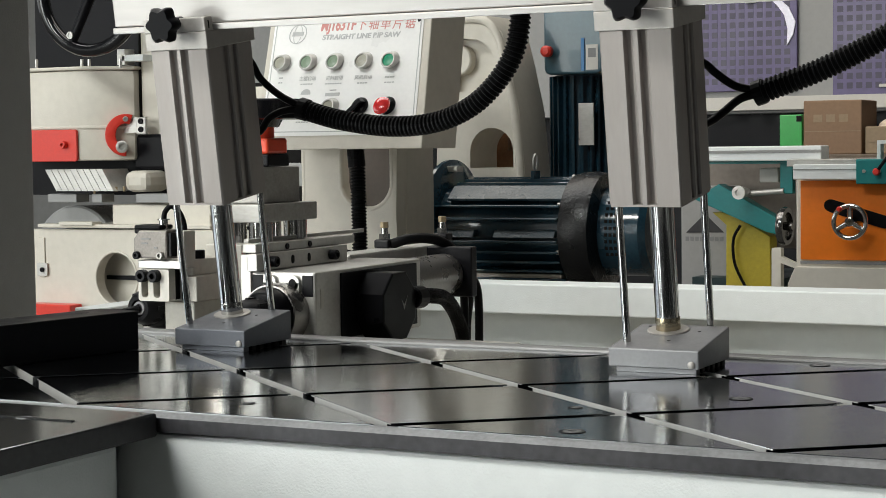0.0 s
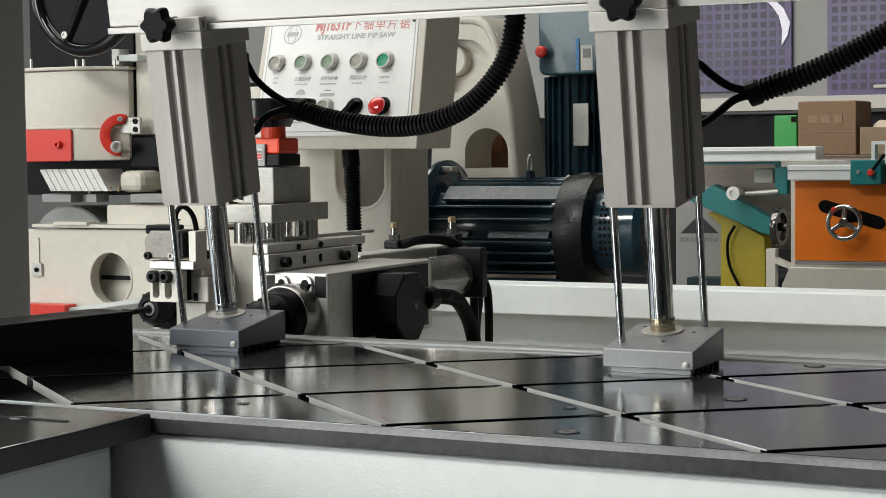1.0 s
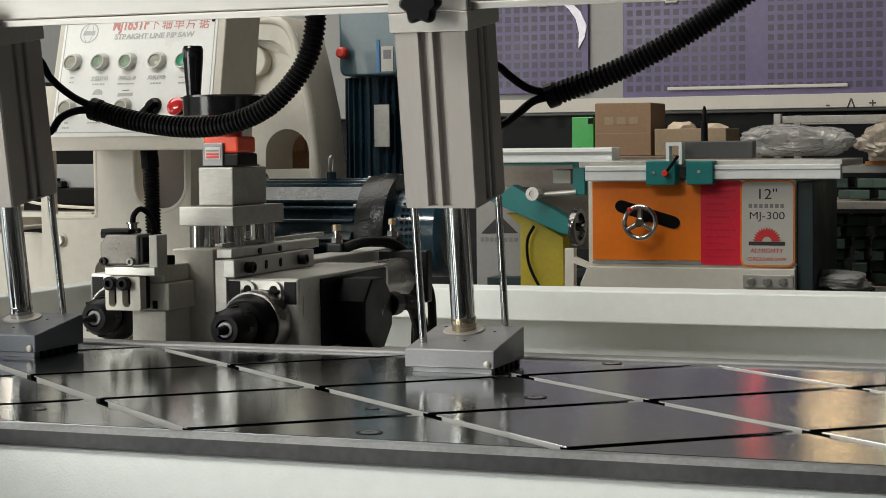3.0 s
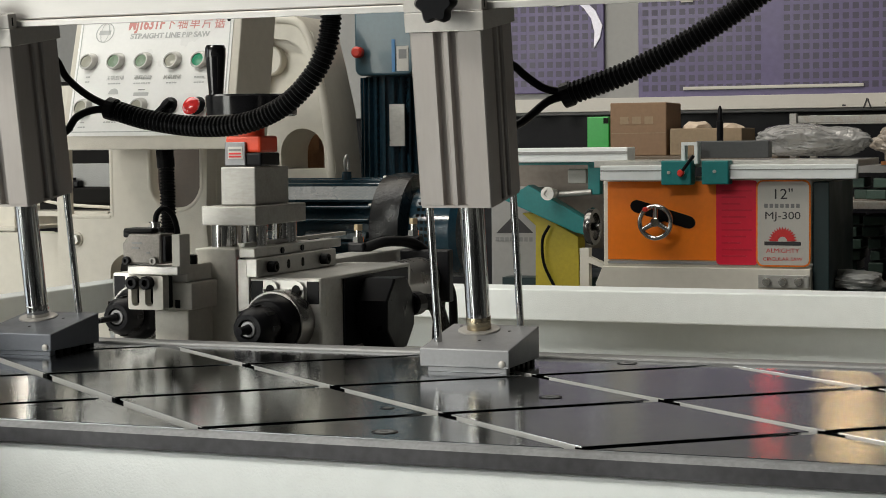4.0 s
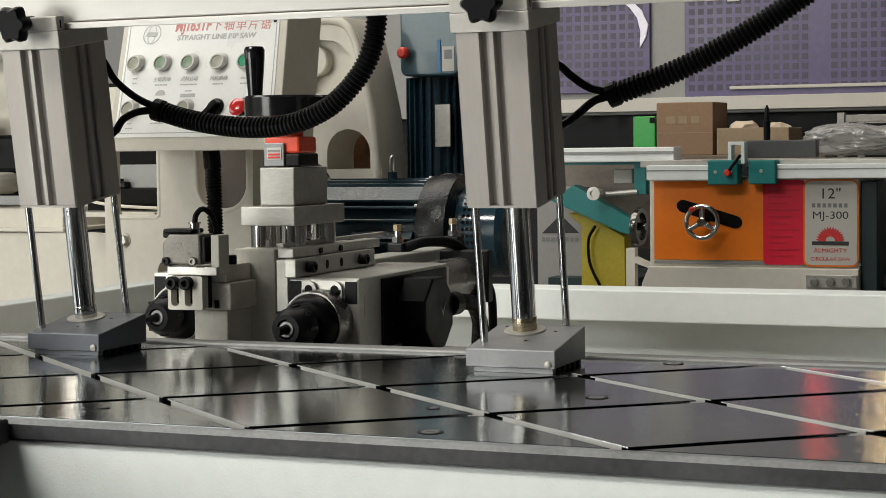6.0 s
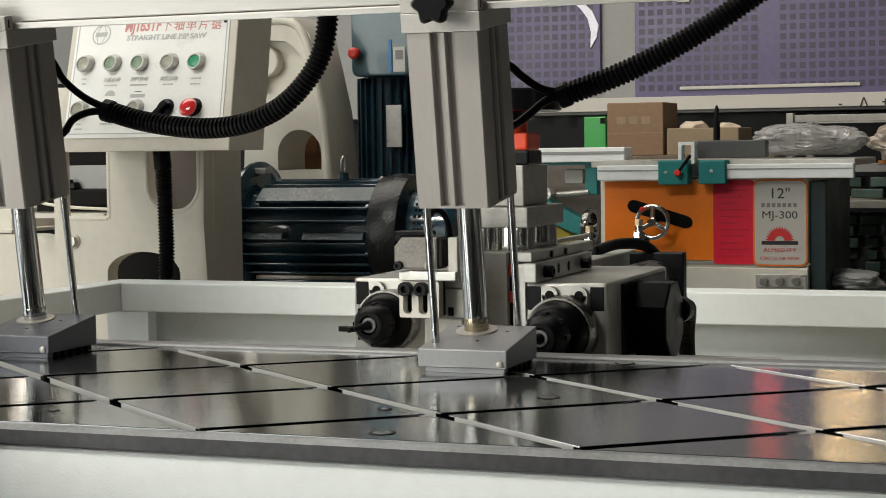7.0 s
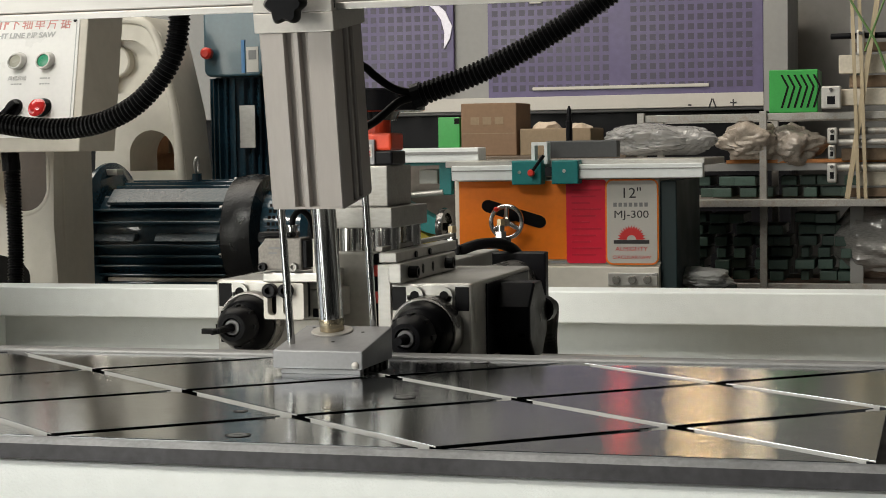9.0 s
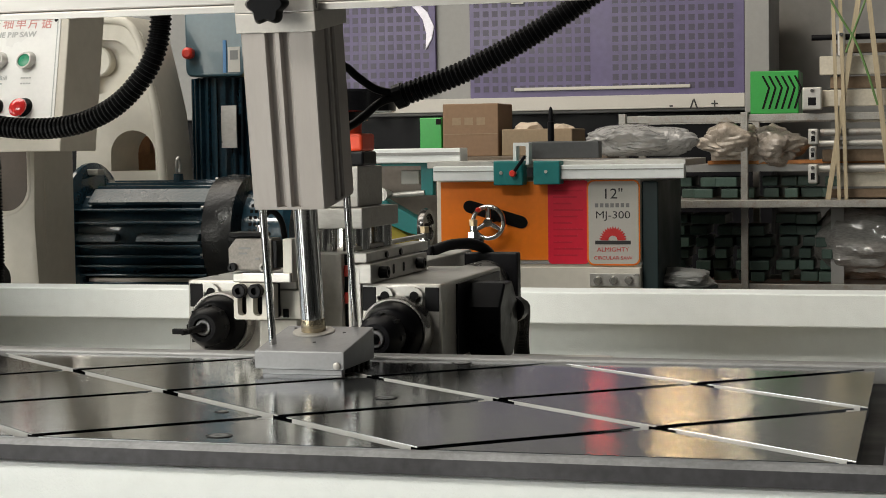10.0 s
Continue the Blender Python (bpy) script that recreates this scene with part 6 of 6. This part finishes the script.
wrapped_roll("long roll wrapped in crumpled clear film on the rack", -0.425, 0.45, 7.18, 0.617, 0.160, 3.0)
low = thing("low_crate", "dark low crate beside the saw bench", "crate", (-0.8354, 6.2, 0))
part("crate_box", blk(-0.9459, -0.7259, 0.0, 0.5049, 6.1, 6.4, bevel=0.005), DARKTEAL, low)
bag("white plastic bag lying on a low crate", (-0.825, 6.2, 0.5049 + 0.034), (0.115, 0.08, 0.042), 11, material("white_bag", (0.45, 0.45, 0.44), 0.35, 0, 0.1, 10))

# ---- steel rack ----
RUST = material("worn_galvanised_steel", (0.34, 0.33, 0.31), 0.45, 0.5, 0.2, 12, 0.2, 150, dirt=0.6, dirt_colour=(0.22, 0.13, 0.07))
YR = 7.0
rack = thing("steel_rack", "worn galvanised steel rack loaded with workshop stock", "rack", (-0.6, YR, 0))
RX0, RX1 = -1.187, 0.9
for q in ((205, 217), (354, 368), (503, 515)):
    z0, z1 = {205: (1.0991, 1.1279), 354: (0.763, 0.792), 503: (0.4295, 0.4587)}[q[0]]
    part("front_rail", blk(RX0 if q[0] == 205 else -0.9868, RX1, z0, z1, YR - (0.085 if q[0] == 354 else 0.0), YR + 0.03, bevel=0.002), RUST, rack, "scuffed front rail")
    part("rear_rail", blk(RX0, RX1, z0, z1, YR + 0.5, YR + 0.53), RUST, rack)
    part("shelf_board", blk(RX0 + 0.03, RX1, z0 - 0.004, z0 + 0.012, YR + 0.031, YR + 0.499), material("brown_board", (0.24, 0.11, 0.045), 0.6, 0, 0.2, 5, 0.1, 80) if q[0] != 205 else RUST, rack) if q[0] != 205 else None
for px_ in (-0.6893, RX0 + 0.014, 0.7):
    for yy in (YR - 0.001, YR + 0.50):
        part("post", blk(px_ - 0.014, px_ + 0.014, 0.0, 1.1368, yy - 0.012, yy + 0.02, bevel=0.002), RUST, rack, "rust-stained post")
z2 = 0.9315
part("upper_shelf", blk(-0.9887, RX1, z2 - 0.03, z2, 7.06, 7.45), GREYPAINT, rack, "grey upper shelf")
part("brown_edge", blk(-0.8407, RX1, z2 + 0.0, z2 + 0.014, 7.055, 7.4), material("orange_board", (0.42, 0.16, 0.04), 0.6, 0, 0.2, 5), rack, "orange-brown board")
TRAY = material("dark_green_tray", (0.042, 0.078, 0.064), 0.5, 0, 0.2, 8, island=0.35)
rnd = random.Random(11)
zf1, zf2 = 0.792 + 0.004, 0.4587 + 0.004
for base_z, count, x0 in ((zf1, 2, -0.9662), (zf2, 6, -0.9904)):
    for col in range(8):
        x = x0 + col * 0.082 + rnd.uniform(-0.008, 0.008)
        for k in range(count - (rnd.random() < 0.3)):
            bm = blk(x + rnd.uniform(-0.02, 0.02), x + rnd.uniform(0.05, 0.085), base_z + 0.046 * k, base_z + 0.046 * k + 0.038, YR + 0.05 + rnd.uniform(0, 0.1), YR + 0.35, bevel=0.004)
            lone("storage_tray", bm, TRAY, "dark green tray stacked on the rack", "tray", group="trays on the rack")
gc = thing("green_crate", "bright green slotted crate on top of the rack", "crate", (-0.7, 7.15, 0.0))
gx0, gx1, gz0, gz1 = (-0.6758, -0.4858, 1.1437, 1.2996)
part("crate_body", blk(gx0, gx1, 1.1279 + 0.001, gz1, 7.1, 7.35, bevel=0.004), GREENP, gc)
for k in range(6):
    x = gx0 + 0.045 + 0.025 * k
    zm, zt, zb = (gz0 + gz1) / 2 + 0.01, gz1 - 0.02, gz0 + 0.005
    part("slot", prism(mesh(), [(x, zt), (x + 0.009, zt), (x + 0.034, zm), (x + 0.009, zb), (x, zb), (x + 0.025, zm)], "y", 7.0985, 7.1005), HOLE, gc)

# aluminium frames and battens leaning at the right
WOOD = material("pale_batten", (0.40, 0.33, 0.22), 0.6, 0, 0.2, 6, 0.15, 120, stretch=(4, 4, 0.4))
STRAP = material("pale_stock", (0.52, 0.48, 0.40), 0.6, 0, 0.15, 6, 0.15, 120, dirt=0.3, dirt_colour=(0.3, 0.24, 0.16))
OLDWOOD = material("brown_stock_edge", (0.16, 0.11, 0.07), 0.65, 0, 0.25, 6, 0.15, 120)
for a, b, lbl in (((-0.251, 6.94, 1.553), (-0.363, 6.94, 0.802), "pale wooden batten leaning over the stacked stock"), ((-0.211, 6.945, 1.551), (-0.159, 6.945, 1.080), "pale wooden batten crossing behind another one"),
                  ((-0.345, 6.93, 1.56), (-0.341, 6.93, 1.43), "thin pale upright batten beside the rack"), ((-0.318, 6.93, 1.56), (-0.314, 6.93, 1.43), "thin pale upright batten beside the rack")):
    a, b = Vector(a), Vector(b)
    head = a + (a - b) * (0.3 / (a.z - b.z))
    end = b + (b - a) * ((b.z - 0.793) / (a.z - b.z))
    lone("batten", cyl(mesh(), head, end, 0.0135 if a.x > -0.3 else 0.0095, 4), WOOD, lbl, "batten", origin=tuple(end))
stk = thing("profile_stack", "stack of aluminium tubes and pale stock with clamps by the rack", "stock", (-0.15, 7.05, 0.0))
for x0_, z0_, z1_, y_, m_, lbl in ((-0.399, 1.275, 1.347, 7.0, STRAP, "pale boxed stock"), (-0.36, 1.222, 1.268, 7.02, OLDWOOD, "brown stock"), (-0.395, 1.152, 1.216, 7.0, STRAP, "pale boxed stock"),
                                   (-0.389, 0.939, 0.986, 6.99, OLDWOOD, "brown stock"), (-0.331, 0.841, 0.895, 6.99, STRAP, "pale boxed stock"), (-0.357, 0.798, 0.832, 6.99, OLDWOOD, "brown stock"),
                                   (-0.33, 1.09, 1.125, 7.02, STRAP, "pale boxed stock"), (-0.34, 1.36, 1.395, 7.02, OLDWOOD, "brown stock")):
    part("stock_length", blk(x0_, 0.62, z0_, z1_, y_, y_ + 0.06, bevel=0.003), m_, stk, lbl)
for x0_, zc_, r_, m_ in ((-0.394, 1.052, 0.014, RUST), (-0.402, 1.010, 0.0125, STEEL), (-0.402, 0.912, 0.0145, STEEL), (-0.427, 1.4175, 0.0115, BLACKSTEEL)):
    part("tube", cyl(mesh(), (x0_, 6.965, zc_), (0.66, 6.965, zc_), r_, 18), m_, stk, "metal tube", True)
for x0_, x1_, z0_, z1_, y_ in ((-0.463, -0.388, 1.139, 1.228, 6.955), (-0.439, -0.401, 1.005, 1.067, 6.93), (-0.436, -0.408, 0.945, 1.0, 6.93), (-0.44, -0.403, 0.855, 0.93, 6.93), (-0.328, -0.299, 1.342, 1.439, 6.925)):
    cb_ = part("clamp_block", blk(x0_, x1_, z0_, z1_, y_, y_ + 0.035, bevel=0.006), STEEL, stk, "worn metal clamp")
    part("clamp_slot", blk(x0_ + 0.3 * (x1_ - x0_), x1_ - 0.3 * (x1_ - x0_), z0_ + 0.2 * (z1_ - z0_), z0_ + 0.55 * (z1_ - z0_), y_ - 0.001, y_ + 0.002), BLACKSTEEL, cb_)
    part("clamp_pin", cyl(mesh(), ((x0_ + x1_) / 2, y_ + 0.002, z1_ - 0.014), ((x0_ + x1_) / 2, y_ - 0.01, z1_ - 0.014), 0.007, 12), CHROME, cb_, "", True)
for xx in (-0.36, 0.3):
    part("stand", blk(xx, xx + 0.05, 0.0, 1.5, 7.065, 7.11), GREYPAINT, stk)
GREENCORD = material("green_cord", (0.10, 0.20, 0.06), 0.6, 0, 0.2, 20)
cord = thing("hanging_rope", "thin green rope hanging over the leaning battens", "rope", (-0.25, 6.87, 1.15))
part("strand", sweep(mesh(), [(-0.38, 6.87, 1.62), (-0.351, 6.87, 1.555), (-0.300, 6.87, 1.465), (-0.257, 6.87, 1.392), (-0.215, 6.87, 1.28), (-0.177, 6.87, 1.153)], 0.0045, 8, 6), GREENCORD, cord, "", True)
part("strand", sweep(mesh(), [(-0.205, 6.87, 1.60), (-0.221, 6.87, 1.55), (-0.255, 6.87, 1.46), (-0.294, 6.87, 1.354)], 0.004, 8, 6), GREENCORD, cord, "", True)

# ---- cream cabinet with purple-filmed windows at the far wall ----
YF = 8.6
fw = thing("filmed_cabinet", "pale cabinet with purple dotted film on its doors", "cabinet", (-3.0, YF, 0))
FILMP = material("purple_film", (0.092, 0.073, 0.165), 0.4, 0.0, 0.18, 2.0, 0.04, 30)
DOT = material("dark_film_squares", (0.05, 0.04, 0.075), 0.45, 0, 0.1, 3)
CX0, CX1 = -5.5431 - 0.5, -0.727
zb, zt = 1.1738, 1.80
part("cabinet_body", blk(CX0, CX1, zb, zt, YF, YF + 0.6, bevel=0.004), GREYPAINT, fw, "pale cabinet front")
part("lower_band", blk(-3.0179, -0.841, 1.1889, 1.2557, 8.56, 8.599, bevel=0.002), LABEL, fw, "pale lower band")
# black block in place of the shaded space under the cabinet
part("dark_plinth", blk(CX0, CX1, 0.0, zb - 0.001, YF + 0.1, YF + 0.55), BLACKSTEEL, fw, "black block painting the shade below the cabinet")
for q in (((-2.8916, -2.3848, 1.2863, 1.8885)), ((-2.2069, -0.8429, 1.2498, 1.8628))):
    x0, x1, z0, z1 = q
    d = part("filmed_door", blk(x0, x1, z0, zt - 0.008, 8.575, 8.599, bevel=0.003), FILMP, fw, "door covered with purple film")
    dots = mesh()
    for i in range(int((x1 - x0 - 0.03) / 0.0467)):
        xx = x0 + 0.022 + i * 0.0467
        if -1.57 < xx + 0.015 < -1.49:
            continue
        for j in range(13):
            zz = z0 + 0.035 + j * 0.0467
            box(dots, xx, xx + 0.030, zz, zz + 0.030, 8.5738, 8.5752)
    tagged(part("dot_print", dots, DOT, d, "rows of small dark squares"), kind="stuff")
cres = [(-2.5416, 8.56, 1.7555), (-2.4764, 8.56, 1.742), (-2.4238, 8.56, 1.695), (-2.3893, 8.56, 1.6204), (-2.402, 8.56, 1.5586), (-2.4353, 8.56, 1.5028), (-2.4312, 8.56, 1.5877), (-2.448, 8.56, 1.6562), (-2.4858, 8.56, 1.7083)]
part("film_fold", prism(mesh(), [(q[0], q[2]) for q in cres], "y", 8.566, 8.5735, bevel=0.002), material("white_film_back", (0.75, 0.73, 0.85), 0.3), fw, "pale curled fold of the film")
part("door_pull", blk(-1.9786, -1.1023, 1.287, 1.3035, 8.562, 8.575, bevel=0.003), LABEL, fw, "long pale pull")
for q in (((-2.6489, -2.5898, 1.7231, 1.7705)), ((-1.9882, -1.9283, 1.718, 1.759))):
    part("catch", blk(*q, 8.56, 8.574, bevel=0.002), LABEL, fw)
part("corner_post", blk(-0.8384, -0.7224, 1.1604, 1.8624, 8.54, 8.599, bevel=0.003), GREYPAINT, fw)
c = (-1.085, 8.55, 1.1859)
for dx, ch in ((-0.11, "-"), (0.0, "\u039b"), (0.10, "+")):
    words(ch, 0.062, (c[0] + dx, 8.558, c[2] + 0.018), INK, fw, bold=0.001)

# ---- red sign and strip lamps high on the far wall, mirrored in the table ----
SIGN = glowing("red_sign_glow", (1.0, 0.06, 0.03), 5.0)
sg = thing("wall_sign", "small red lit sign high on the far wall", "sign", (-1.72, 9.38, 1.9))
part("case", blk(-1.75, -1.64, 1.85, 2.03, 9.36, 9.3995, bevel=0.004), PLASTIC, sg)
part("lit_face", blk(-1.735, -1.655, 1.86, 2.02, 9.352, 9.3598), SIGN, sg, "glowing red face")


def motions():
    base = ORIGIN[carriage]
    walk(carriage, [(t, pose(base.x + d, base.y, base.z)) for t, d in (
        (0.0, -0.307), (0.5, -0.287), (1.0, -0.275), (1.5, -0.198), (1.75, -0.094), (2.0, 0.0175), (2.15, 0.011), (2.5, 0.002), (2.7, 0.004), (3.2, 0.014), (3.8, 0.021), (4.0, 0.022),
        (4.5, 0.0), (5.0, -0.0047), (5.2, 0.002), (5.9, 0.005), (6.1, 0.018), (6.3, 0.058), (6.5, 0.176), (6.65, 0.312), (6.8, 0.438), (7.0, 0.453),
        (7.5, 0.446), (8.0, 0.466), (8.5, 0.474), (9.0, 0.467), (9.5, 0.441), (10.0, 0.4505))])


motions()
